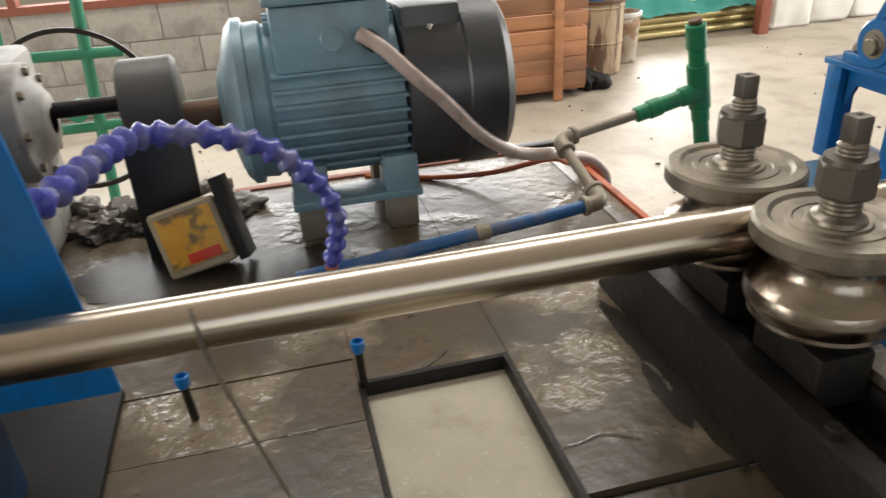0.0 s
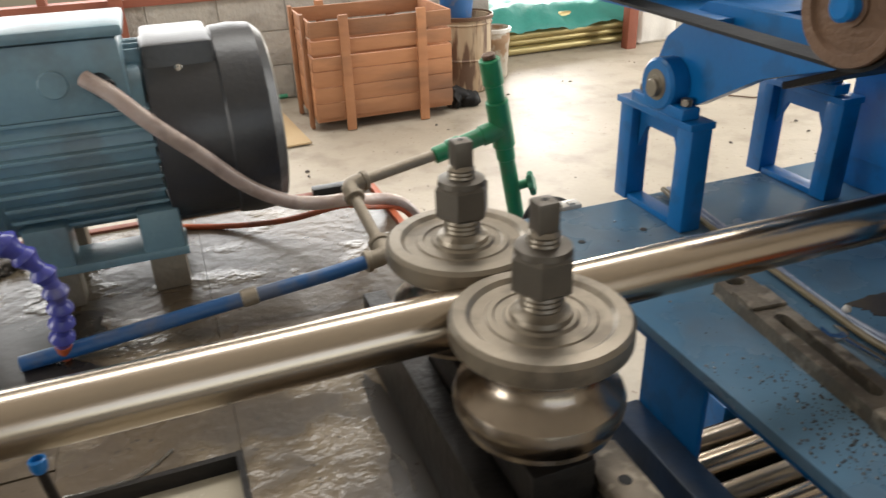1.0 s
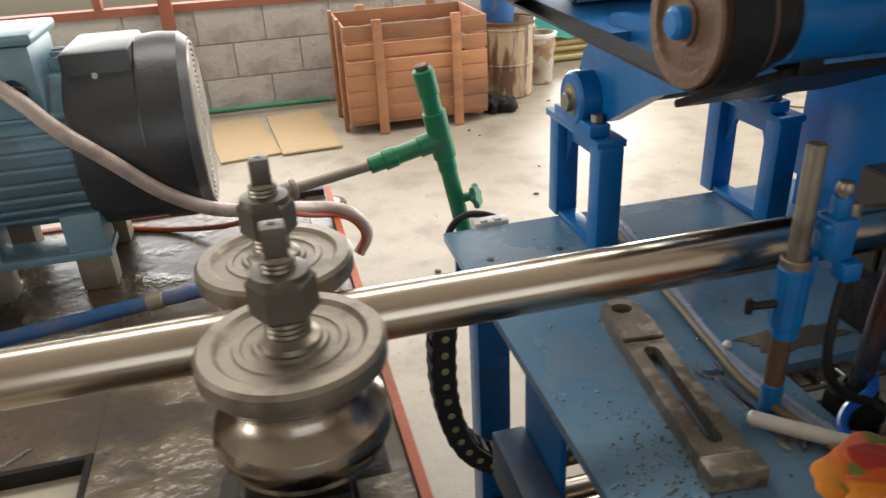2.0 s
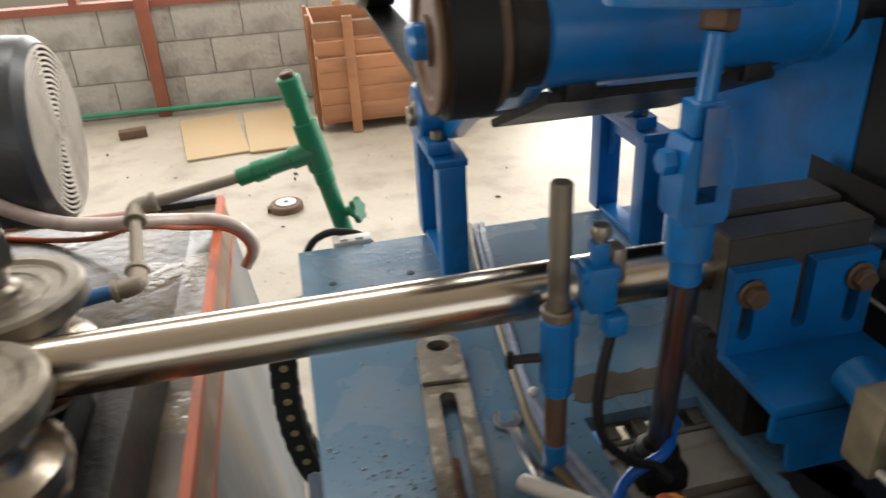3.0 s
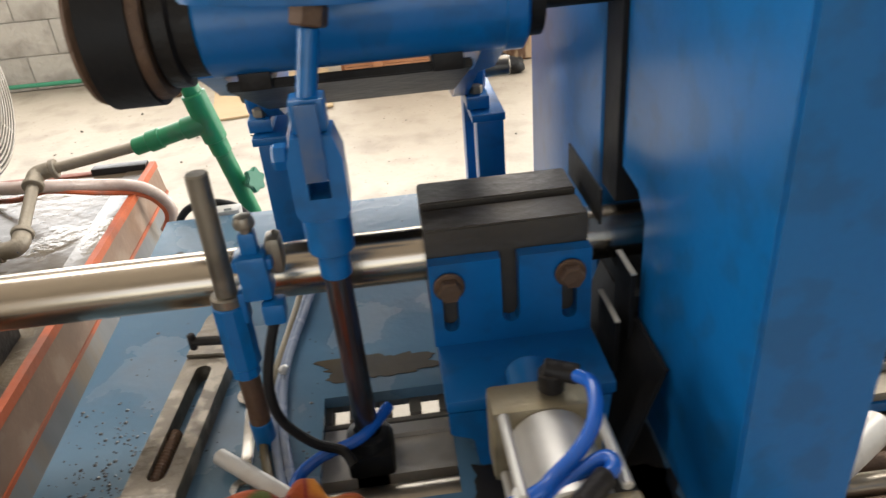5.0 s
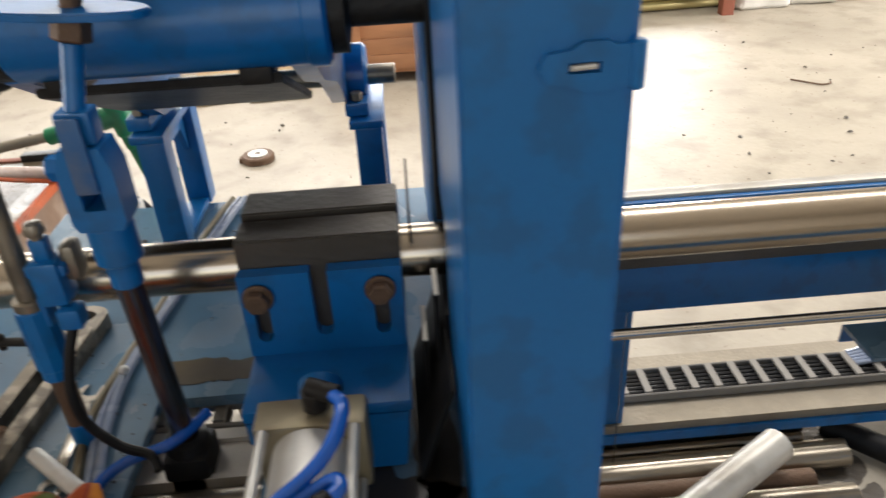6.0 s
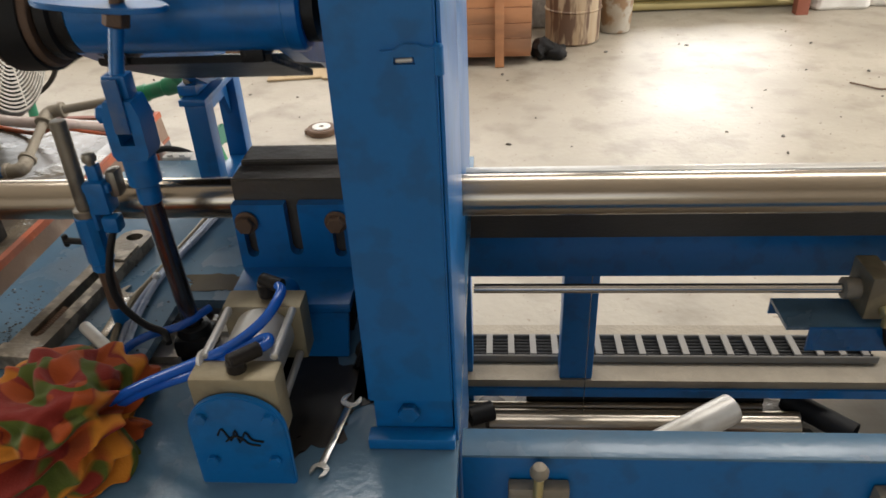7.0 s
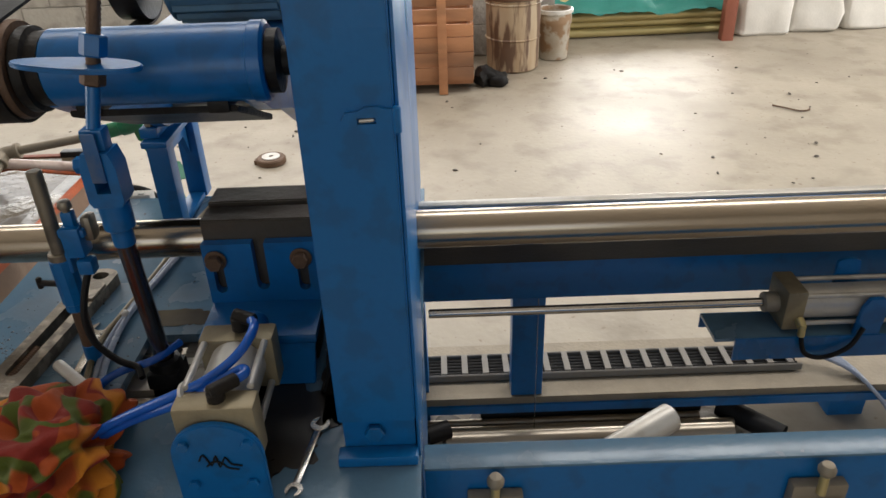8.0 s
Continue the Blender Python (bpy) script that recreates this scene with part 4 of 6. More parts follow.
def green_valve():
    v = thing("green_pipe_tee", "green plastic pipe tee with a valve beside the table", "pipe fitting")
    top, tee, base, arm = Vector((1.443, 0.936, 1.275)), Vector((1.478, 0.945, 1.085)), Vector((1.545, 0.968, 0.79)), Vector((1.288, 0.945, 1.038))
    def run(bm, a, b, spans):
        d = (b - a)
        for s, e, r in spans:
            rod(bm, a + d * s, a + d * e, r, 24, 0.003)
    build("riser", GREEN, v, lambda bm: run(bm, top, base, ((0, 0.14, 0.028), (0.13, 0.24, 0.024), (0.23, 0.50, 0.031), (0.49, 0.58, 0.026), (0.57, 1.0, 0.023))))
    build("branch", GREEN, v, lambda bm: run(bm, tee, arm, ((0, 0.3, 0.028), (0.28, 0.62, 0.0235), (0.6, 0.8, 0.027), (0.78, 1.0, 0.0225))))
    build("plug", RUST, v, R(top, top + Vector((-0.003, 0, 0.012)), 0.018))
    c = base + (tee - base) * 0.38
    build("valve_stem", GREEN, v, R(c, c + Vector((0.055, -0.012, 0.012)), 0.013))
    def wheel(bm):
        rim = [((0.031 + 0.0045 * math.cos(6 * a)) * math.cos(a), (0.031 + 0.0045 * math.cos(6 * a)) * math.sin(a)) for a in [2 * math.pi * i / 48 for i in range(48)]]
        prism(bm, rim, 0.016, along(c + Vector((0.045, -0.02, 0.011)), c + Vector((0.13, -0.07, 0.04))), 0.003)
    build("handwheel", GREEN_PAINT, v, wheel, "dark green lobed handwheel")
    build("lower_pipe", GALV, v, R(base, (1.60, 0.985, 0.0), 0.018))


green_valve()

# ---- the cut-off machine's table ----
TZ = 0.95


def table():
    t = thing("machine_table", "scuffed blue steel machine table with legs, top paled by dust and glare", "table")
    def top(bm):
        plate_with_slots(bm, [(1.41, -0.60), (2.384, -0.60), (2.384, 0.665), (1.41, 0.665)], [[(1.80, -0.02), (1.985, -0.02), (1.985, -0.235), (1.80, -0.235)]], 0.02, Matrix.Translation((0, 0, TZ - 0.02)))
    build("tabletop", BLUE_TOP, t, top)
    build("apron", BLUE, t, B(1.43, 1.442, -0.58, 0.64, TZ - 0.05, TZ - 0.021))
    build("apron", BLUE, t, B(1.43, 2.38, 0.635, 0.647, TZ - 0.12, TZ - 0.021))
    for x, y in ((1.45, 0.58), (1.45, -0.55), (2.29, 0.6), (2.29, -0.55)):
        build("leg", BLUE, t, B(x, x + 0.08, y - 0.04, y + 0.04, 0, TZ - 0.021, bevel=0.004))
    build("side_leg", BLUE, t, B(1.443, 1.455, 0.03, 0.205, 0.0, TZ - 0.021, bevel=0.003))
    build("side_beam", NAVY, t, B(1.375, 1.441, -0.60, 0.205, 0.63, 0.74, bevel=0.005), "dark blue side beam")
    # Added dark plate stands in for the shade under the table opening.
    build("sump_pan", OILY, t, B(1.47, 2.28, -0.58, 0.55, 0.20, 0.21), "added dark plate for the shade below the table")
    build("front_panel", BLUE, t, B(1.43, 2.38, -0.60, -0.588, 0.3, TZ - 0.021))
    build("cross_channel", ALU, t, lambda bm: (box(bm, 1.48, 2.28, -0.145, -0.058, 0.896, 0.908), box(bm, 1.48, 2.28, -0.080, -0.058, 0.9085, 0.917), box(bm, 1.48, 2.28, -0.155, -0.1455, 0.88, 0.914)), "pale aluminium channel below")
    for x, y in ((1.473, 0.502), (1.634, 0.499), (1.687, 0.422), (1.90, 0.36)):
        build("bolt_hole", RUBBER, t, lambda bm: turned(bm, [(0, 0.0012), (0.0075, 0.0012), (0.0085, 0.0)], Matrix.Translation((x, y, TZ + 0.0002)), 14), "dark bolt hole")


table()

for y, z, r in ((0.47, 0.242, 0.03), (0.38, 0.25, 0.038), (0.28, 0.245, 0.034), (0.19, 0.25, 0.038), (0.09, 0.242, 0.03), (-0.02, 0.25, 0.038), (-0.13, 0.248, 0.036), (-0.192, 0.885, 0.03), (-0.255, 0.86, 0.028)):
    tagged(build("stored_tube", TUBE if r > 0.035 else TUBE_DULL, None, lambda bm: hollow(bm, (1.5, y, z), (2.26, y + 0.01, z), r, 0.003, 24)), "short steel tube stored on the added plate below the table", "tube", "tubes below the table")
tagged(build("terminal_block", WHITE, None, lambda bm: (box(bm, 1.49, 1.575, 0.672, 0.71, 0.905, 0.957, bevel=0.004), box(bm, 1.505, 1.522, 0.676, 0.69, 0.957, 0.962), box(bm, 1.54, 1.557, 0.676, 0.69, 0.957, 0.962))), "small white plastic block at the table's back edge", "block")


tagged(build("cable", RUBBER, None, S([(1.425, 0.69, 0.92), (1.436, 0.695, 0.945), (1.46, 0.705, 0.962), (1.50, 0.722, 0.962), (1.56, 0.724, 0.94), (1.60, 0.72, 0.88)], 0.009, 10)), "thick black cable round the table's back corner", "cable")


def swing_stand(x):
    s = thing("pillow_stand", "blue welded leg stand with a pillow bearing on the table", "stand", "leg stands of the saw head")
    for y in (0.47, 0.69):
        build("leg", BLUE, s, B(x - 0.027, x + 0.027, y - 0.025, y + 0.025, TZ + 0.001, 1.19, bevel=0.004))
    build("top_plate", BLUE, s, B(x - 0.036, x + 0.03, 0.44, 0.72, 1.191, 1.207, bevel=0.003))
    build("foot_rail", BLUE, s, B(x - 0.022, x + 0.022, 0.4955, 0.6645, TZ + 0.001, TZ + 0.016, bevel=0.002))
    build("gusset", BLUE, s, lambda bm: prism(bm, [(0.50, 1.19), (0.66, 1.19), (0.66, 1.09), (0.63, 1.15), (0.53, 1.15), (0.50, 1.09)], 0.012, Matrix.Translation((x - 0.006, 0, 0)) @ Matrix(((0, 0, 1, 0), (1, 0, 0, 0), (0, 1, 0, 0), (0, 0, 0, 1)))))
    c = Matrix.Translation((x - 0.02, 0.56, 1.268)) @ pose(0, 0, 0, 0, 90, 0)
    build("bearing_body", BLUE, s, lambda bm: (turned(bm, [(0, -0.026), (0.052, -0.026), (0.058, -0.02), (0.058, 0.018), (0.052, 0.024), (0, 0.024)], c, 32), box(bm, x - 0.042, x + 0.004, 0.465, 0.655, 1.209, 1.235, bevel=0.004)))
    build("bearing_insert", GREASY, s, lambda bm: turned(bm, [(0, -0.03), (0.02, -0.03), (0.022, -0.027), (0.034, -0.027), (0.034, 0.0), (0, 0.0)], c, 24))
    for y in (0.485, 0.635):
        build("bolt", GREASY, s, HX((x - 0.019, y, 1.236), (x - 0.019, y, 1.252), 0.013))


for sx in (1.72, 2.14):
    swing_stand(sx)

SY, SZ, SR = 0.045, 1.509, 0.070


def saw_head():
    h = thing("saw_head", "swinging blue saw head with spindle barrel, pulley and motor", "saw head")
    ax = Matrix.Translation((0, SY, SZ)) @ pose(0, 0, 0, 0, 90, 0)
    build("spindle_barrel", BLUE, h, lambda bm: turned(bm, [(0, 1.738), (SR - 0.004, 1.738), (SR, 1.742), (SR, 2.100), (SR + 0.003, 2.102), (SR + 0.003, 2.125), (SR - 0.004, 2.13), (0, 2.13)], ax, 56))
    build("spindle_nose", OILY, h, lambda bm: turned(bm, [(0, 2.13), (0.058, 2.13), (0.058, 2.15), (0.027, 2.155), (0.027, 2.26), (0, 2.26)], ax, 32), "dark spindle nose")
    build("collar", OILY, h, lambda bm: turned(bm, [(0, 1.69), (0.074, 1.69), (0.077, 1.694), (0.077, 1.712), (0.067, 1.715), (0.067, 1.7375), (0, 1.7375)], ax, 40))
    px = 0.02
    build("pulley", RUST, h, lambda bm: turned(bm, [(0, 1.585 + px), (0.03, 1.585 + px), (0.03, 1.59 + px), (0.065, 1.592 + px), (0.07, 1.585 + px), (0.087, 1.585 + px), (0.089, 1.59 + px), (0.08, 1.60 + px), (0.089, 1.61 + px), (0.08, 1.62 + px), (0.089, 1.63 + px), (0.08, 1.64 + px), (0.089, 1.65 + px), (0.089, 1.662 + px), (0.086, 1.668 + px), (0, 1.668 + px)], ax, 48), "dark brown grooved pulley")
    build("pulley_hub", BLUE, h, lambda bm: turned(bm, [(0, 1.565 + px), (0.016, 1.565 + px), (0.022, 1.57 + px), (0.022, 1.588 + px), (0, 1.588 + px)], ax, 24))
    for x in (1.712, 2.066):
        build("swing_arm", BLUE, h, lambda bm: prism(bm, [(0.62, 1.215), (0.64, 1.27), (0.60, 1.36), (0.48, 1.45), (0.12, 1.45), (0.02, 1.47), (0.02, 1.445), (0.12, 1.392), (0.31, 1.33), (0.48, 1.235)], 0.03, Matrix.Translation((x + 0.008, 0, 0)) @ Matrix(((0, 0, 1, 0), (1, 0, 0, 0), (0, 1, 0, 0), (0, 0, 0, 1)))))
    # The dark material puts the barrel's shade into this plate's colour.
    build("cradle_plate", OILY, h, lambda bm: prism(bm, [(0.02, 1.424), (0.285, 1.312), (0.289, 1.325), (0.02, 1.437)], 0.31, Matrix.Translation((1.752, 0, 0)) @ Matrix(((0, 0, 1, 0), (1, 0, 0, 0), (0, 1, 0, 0), (0, 0, 0, 1))), 0.002), "sloping plate under the barrel, coloured dark for its shade")
    for x in (1.79, 2.03):
        build("barrel_clamp", OILY, h, B(x - 0.02, x + 0.02, 0.01, 0.08, 1.425, 1.448, bevel=0.003))
    build("pivot_shaft", GREASY, h, R((1.66, 0.56, 1.262), (2.20, 0.56, 1.262), 0.02))
    build("motor_plate", BLUE, h, B(1.68, 2.16, 0.40, 0.95, 1.41, 1.43, bevel=0.003))
    mx = Matrix.Translation((0, 0.76, 1.56)) @ pose(0, 0, 0, 0, 90, 0)
    mot = build("motor", MOTOR_BLUE, h, lambda bm: turned(bm, [(0, 1.74), (0.11, 1.74), (0.125, 1.748), (0.125, 1.75), (0.115, 1.755), (0.115, 2.03), (0.125, 2.035), (0.125, 2.12), (0.11, 2.135), (0, 2.135)], mx, 40), "teal ribbed motor behind the barrel")
    for k in range(20):
        a = 2 * math.pi * k / 20
        build("fin", MOTOR_BLUE, mot, lambda bm: box(bm, 1.757, 2.028, 0.76 + 0.112 * math.cos(a) - 0.004, 0.76 + 0.112 * math.cos(a) + 0.004, 1.56 + 0.112 * math.sin(a) - 0.004, 1.56 + 0.112 * math.sin(a) + 0.018 * (1 if math.sin(a) > 0 else -1)))
    build("motor_pulley", BLACK, h, lambda bm: turned(bm, [(0, 1.60), (0.11, 1.60), (0.117, 1.605), (0.117, 1.675), (0.03, 1.68), (0.03, 1.745), (0, 1.745)], mx, 32))
    def belt(bm):
        c0, c1, r0, r1 = Vector((SY, SZ)), Vector((0.76, 1.56)), 0.0895, 0.119
        d = (c1 - c0).normalized()
        a0 = math.atan2(d.y, d.x)
        off = math.acos((r0 - r1) / (c1 - c0).length)
        loop = []
        for k in range(25):
            a = a0 + off + (2 * math.pi - 2 * off) * k / 24
            loop.append((c0.x + r0 * math.cos(a), c0.y + r0 * math.sin(a)))
        for k in range(13):
            a = a0 - off + 2 * off * k / 12
            loop.append((c1.x + r1 * math.cos(a), c1.y + r1 * math.sin(a)))
        rows = []
        for y, z in loop:
            cc = c0 if (Vector((y, z)) - c0).length < (Vector((y, z)) - c1).length else c1
            o = (Vector((y, z)) - cc).normalized() * 0.006
            rows.append([bm.verts.new((1.62, y, z)), bm.verts.new((1.675, y, z)), bm.verts.new((1.675, y + o.x, z + o.y)), bm.verts.new((1.62, y + o.x, z + o.y))])
        for a, b in zip(rows, rows[1:] + rows[:1]):
            for k in range(4):
                bm.faces.new((a[k], a[(k + 1) % 4], b[(k + 1) % 4], b[k]))
        bmesh.ops.recalc_face_normals(bm, faces=bm.faces)
    build("drive_belt", RUBBER, h, belt, "black drive belts")


saw_head()


def feed_link():
    f = thing("feed_cylinder_link", "blue clevis and chrome rod with a threaded adjuster above", "linkage")
    k, top = Vector((1.865, -0.14, 1.36)), Vector((1.905, -0.10, 1.66))
    d = (top - k - Vector((0, 0, 0.10)))
    up = lambda s: k + Vector((0, 0, 0.10)) + d * s
    build("threaded_rod", RUST, f, lambda bm: turned(bm, [(0, 0)] + [(0.0105 + 0.0012 * (i % 2), 0.004 * i) for i in range(60)] + [(0, 0.24)], along(up(0.35), up(2)), 16))
    build("adjuster_nut", BLUE, f, HX(up(0.55), up(0.72), 0.021))
    build("lock_nut", RUST, f, HX(up(0.33), up(0.44), 0.020))
    def oval(bm):
        pts = [(0.105 * math.cos(a) * (1 - 0.15 * math.cos(a)), 0.036 * math.sin(a)) for a in [2 * math.pi * i / 28 for i in range(28)]]
        prism(bm, pts, 0.009, Matrix.Translation(up(0.46) + Vector((-0.01, 0, 0))) @ pose(0, 0, 0, 0, 4, 0), 0.002)
    build("lever_plate", BLUE, f, oval, "blue oval lever plate")
    build("neck", BLUE, f, lambda bm: turned(bm, [(0, 0)] + [(0.011 + 0.0008 * (i % 2), 0.0045 * i) for i in range(int((up(0.34) - k - Vector((0, 0, 0.095))).length / 0.0045) + 1)] + [(0, (up(0.34) - k - Vector((0, 0, 0.095))).length)], along(k + Vector((0, 0, 0.095)), up(0.34)), 16), "blue-painted threaded neck")
    def fork(bm):
        plate_with_slots(bm, [(-0.024, -0.036), (0.024, -0.036), (0.03, -0.026), (0.03, 0.035), (0.022, 0.062), (-0.022, 0.062), (-0.03, 0.035), (-0.03, -0.026)], [[(-0.012, 0.012), (0.012, 0.012), (0.012, -0.010), (-0.012, -0.010)]], 0.048, Matrix.Translation(k + Vector((0, 0.024, 0))) @ pose(0, 0, 0, 90, 0, 0))
    build("clevis", BLUE, f, fork, "blue clevis with a square window")
    build("tongue", BLUE_PIPE, f, B(k.x - 0.012, k.x + 0.012, k.y - 0.029, k.y - 0.0245, k.z + 0.012, k.z + 0.098, bevel=0.0015), "scuffed tongue plate")
    build("tongue_block", BLUE, f, B(k.x - 0.019, k.x + 0.019, k.y - 0.016, k.y + 0.016, k.z + 0.0625, k.z + 0.10, bevel=0.004))
    build("clevis_base", BLUE, f, lambda bm: (rod(bm, k + Vector((0, 0, -0.085)), k + Vector((0, 0, -0.035)), 0.027, 24), rod(bm, k + Vector((0, 0, -0.12)), k + Vector((0, 0, -0.085)), 0.019, 24)))
    build("pivot_pin", BLUE, f, HX(k + Vector((-0.046, 0, 0.035)), k + Vector((-0.03, 0, 0.035)), 0.015))
    build("rod", SMEARED, f, R(k + Vector((0, 0, -0.115)), (1.867, -0.115, 0.90), 0.0165), "dark shiny rod with red smears")
    build("boot", RUBBER, f, lambda bm: (box(bm, 1.835, 1.90, -0.155, -0.085, 0.86, 0.95, bevel=0.01), turned(bm, [(0.02, 0.11), (0.03, 0.105), (0.033, 0.088), (0, 0.088)], Matrix.Translation((1.867, -0.118, 0.86)), 24)), "black rubber boot")
    return f


feed_link()


def stop_post():
    s = thing("tube_guide", "blue adjustable guide clamp with an upright pin beside the tube", "guide")
    x, y = 1.722, -0.105
    build("pin", GREASY, s, R((x, y, 1.20), (x + 0.001, y + 0.002, 1.372), 0.0135), "bare upright steel pin")
    build("pin_collar", GREASY, s, R((x, y, 1.195), (x, y, 1.21), 0.021))
    build("holder", BLUE, s, lambda bm: (rod(bm, (x, y, 1.10), (x, y, 1.196), 0.023, 10), rod(bm, (x, y - 0.003, 1.083), (x, y - 0.002, 1.101), 0.019, 10)), "blue clamp body")
    build("post", RUST, s, R((x, y, 0.99), (x, y, 1.085), 0.0145), "brown rusty post")
    build("post_foot", BLUE, s, R((x, y, TZ), (x, y, 1.0), 0.016, 12))
    build("thumb_screw", OILY, s, lambda bm: (rod(bm, (x - 0.06, y + 0.005, 1.14), (x - 0.02, y, 1.14), 0.006, 12), rod(bm, (x - 0.06, y + 0.005, 1.128), (x - 0.06, y + 0.005, 1.152), 0.0055, 10)))
    a = Vector((1.766, -0.118, 1.255))
    build("arm_block", BLUE, s, B(a.x - 0.018, a.x + 0.018, a.y - 0.018, a.y + 0.022, a.z - 0.045, a.z + 0.016, bevel=0.006), "blue guide block")
    build("arm_clamp", BLUE, s, B(a.x - 0.024, a.x + 0.024, a.y - 0.012, a.y + 0.028, a.z - 0.006, a.z + 0.010, bevel=0.004))
    build("guide_tip", GREASY, s, B(a.x + 0.016, a.x + 0.036, a.y - 0.002, a.y + 0.03, a.z - 0.02, a.z + 0.03, bevel=0.009))
    build("lug", BLUE, s, B(a.x - 0.011, a.x + 0.010, a.y - 0.008, a.y + 0.012, a.z + 0.014, a.z + 0.044, bevel=0.005))
    build("top_bolt", GREASY, s, lambda bm: (rod(bm, a + Vector((0, 0, 0.04)), a + Vector((0, 0, 0.065)), 0.007, 12), turned(bm, [(0, 0.05), (0.0115, 0.05), (0.013, 0.055), (0.010, 0.064), (0, 0.066)], Matrix.Translation(a), 16)))
    build("bottom_nut", BLUE, s, B(a.x + 0.002, a.x + 0.03, a.y - 0.028, a.y + 0.0, a.z - 0.075, a.z - 0.046, bevel=0.005))
    build("link_bar", BLUE, s, B(x + 0.015, a.x - 0.02, y - 0.015, y + 0.012, 1.17, 1.215, bevel=0.004))
    build("hose", RUBBER, s, S([(a.x + 0.014, a.y - 0.016, a.z - 0.072), (1.766, -0.145, 1.14), (1.757, -0.155, 1.09), (1.765, -0.16, 1.04), (1.80, -0.165, 1.0), (1.835, -0.17, 0.985), (1.85, -0.19, 0.975)], 0.0068, 10), "black rubber hose")


stop_post()


def vice():
    v = thing("tube_vice", "blue pneumatic vice with two blackened jaws gripping the tube", "vice")
    x0, x1 = 1.975, 2.192
    build("front_jaw", JAW, v, lambda bm: prism(bm, [(-0.062, 1.19), (-0.062, 1.240), (-0.002, 1.240), (-0.002, 1.205), (-0.030, 1.190), (-0.036, 1.173), (-0.030, 1.15), (-0.002, 1.14), (-0.002, 1.09), (-0.062, 1.09)], x1 - x0, Matrix.Translation((x0, 0, 0)) @ Matrix(((0, 0, 1, 0), (1, 0, 0, 0), (0, 1, 0, 0), (0, 0, 0, 1))), 0.0025), "blackened steel jaw block")
    build("rear_jaw", JAW, v, lambda bm: prism(bm, [(0.075, 1.08), (0.075, 1.246), (0.006, 1.246), (0.006, 1.205), (0.030, 1.190), (0.037, 1.173), (0.030, 1.15), (0.006, 1.14), (0.006, 1.08)], x1 - x0, Matrix.Translation((x0, 0, 0)) @ Matrix(((0, 0, 1, 0), (1, 0, 0, 0), (0, 1, 0, 0), (0, 0, 0, 1))), 0.0025), "blackened steel jaw block")
    def bracket(bm):
        plate_with_slots(bm, [(x0, 1.07), (x1, 1.07), (x1, 1.20), (2.094, 1.20), (2.094, 1.108), (2.09, 1.10), (2.082, 1.097), (2.074, 1.10), (2.07, 1.108), (2.07, 1.20), (x0, 1.20)], [slot(2.0, 1.135, 0.021, 0.085)[::-1], slot(2.162, 1.135, 0.021, 0.085)[::-1]], 0.02, Matrix.Translation((0, -0.064, 0)) @ Matrix(((1, 0, 0, 0), (0, 0, -1, 0), (0, 1, 0, 0), (0, 0, 0, 1))))
    build("slotted_bracket", BLUE, v, bracket, "blue angle bracket with three slots")
    build("ledge", BLUE, v, B(x0 + 0.002, x1 + 0.002, -0.20, -0.064, 1.052, 1.07, bevel=0.003), "blue ledge plate")
    build("slide_block", OILY, v, B(x0 + 0.02, x1 - 0.015, -0.12, 0.075, TZ + 0.001, 1.051, bevel=0.004))
    build("ledge_skirt", BLUE, v, lambda bm: prism(bm, [(x0 + 0.004, 1.051), (x1 - 0.002, 1.051), (x1 - 0.012, TZ + 0.002), (x0 + 0.04, TZ + 0.002), (x0 + 0.034, 1.0), (x0 + 0.004, 1.012)][::-1], 0.012, Matrix.Translation((0, -0.186, 0)) @ pose(0, 0, 0, 90, 0, 0), 0.002))
    for x in (2.0, 2.162):
        build("clamp_bolt", RUST, v, lambda bm: (rod(bm, (x, -0.086, 1.168), (x, -0.092, 1.168), 0.021, 24), hexagon(bm, (x, -0.092, 1.168), (x, -0.106, 1.168), 0.0165)), "rusty clamp bolt with washer")
    cx, cz = 2.082, 1.10
    build("piston_coupling", BLUE, v, R((cx, -0.19, 1.10), (cx, -0.235, cz - 0.01), 0.028), "blue round coupling")
    build("piston_rod", OILY, v, R((cx, -0.23, cz), (cx, -0.265, cz), 0.016))
    build("front_head", GOLD, v, B(cx - 0.062, cx + 0.062, -0.310, -0.262, cz - 0.058, cz + 0.044, bevel=0.006), "gold-grey cast cylinder head")
    build("barrel", ALU, v, R((cx, -0.31, cz - 0.003), (cx, -0.425, cz - 0.003), 0.046, 40), "pale aluminium barrel")
    build("rear_head", GOLD, v, B(cx - 0.062, cx + 0.062, -0.468, -0.424, cz - 0.072, cz + 0.036, bevel=0.006))
    for dx in (-0.05, 0.05):
        for dz in (-0.045, 0.04):
            build("tie_rod", ALU, v, R((cx + dx, -0.31, cz + dz), (cx + dx, -0.425, cz + dz), 0.006, 12))
    def cap(bm):
        pts = [(0.07 * math.cos(a), 0.062 * math.sin(a)) for a in [math.pi * i / 14 for i in range(15)]] + [(-0.07, -0.16), (0.07, -0.16)]
        prism(bm, pts, 0.012, Matrix.Translation((cx - 0.002, -0.470, cz - 0.045)) @ pose(0, 0, 0, 90, 0, 0), 0.002)
    end = build("end_plate", BLUE, v, cap, "blue rounded end plate with black scribbles")
    for px, pz in ((-0.048, -0.02), (0.048, -0.02), (-0.045, -0.10), (0.045, -0.10)):
        build("plate_bolt", BLUE, end, HX((cx + px, -0.482, cz + pz), (cx + px, -0.490, cz + pz), 0.009))
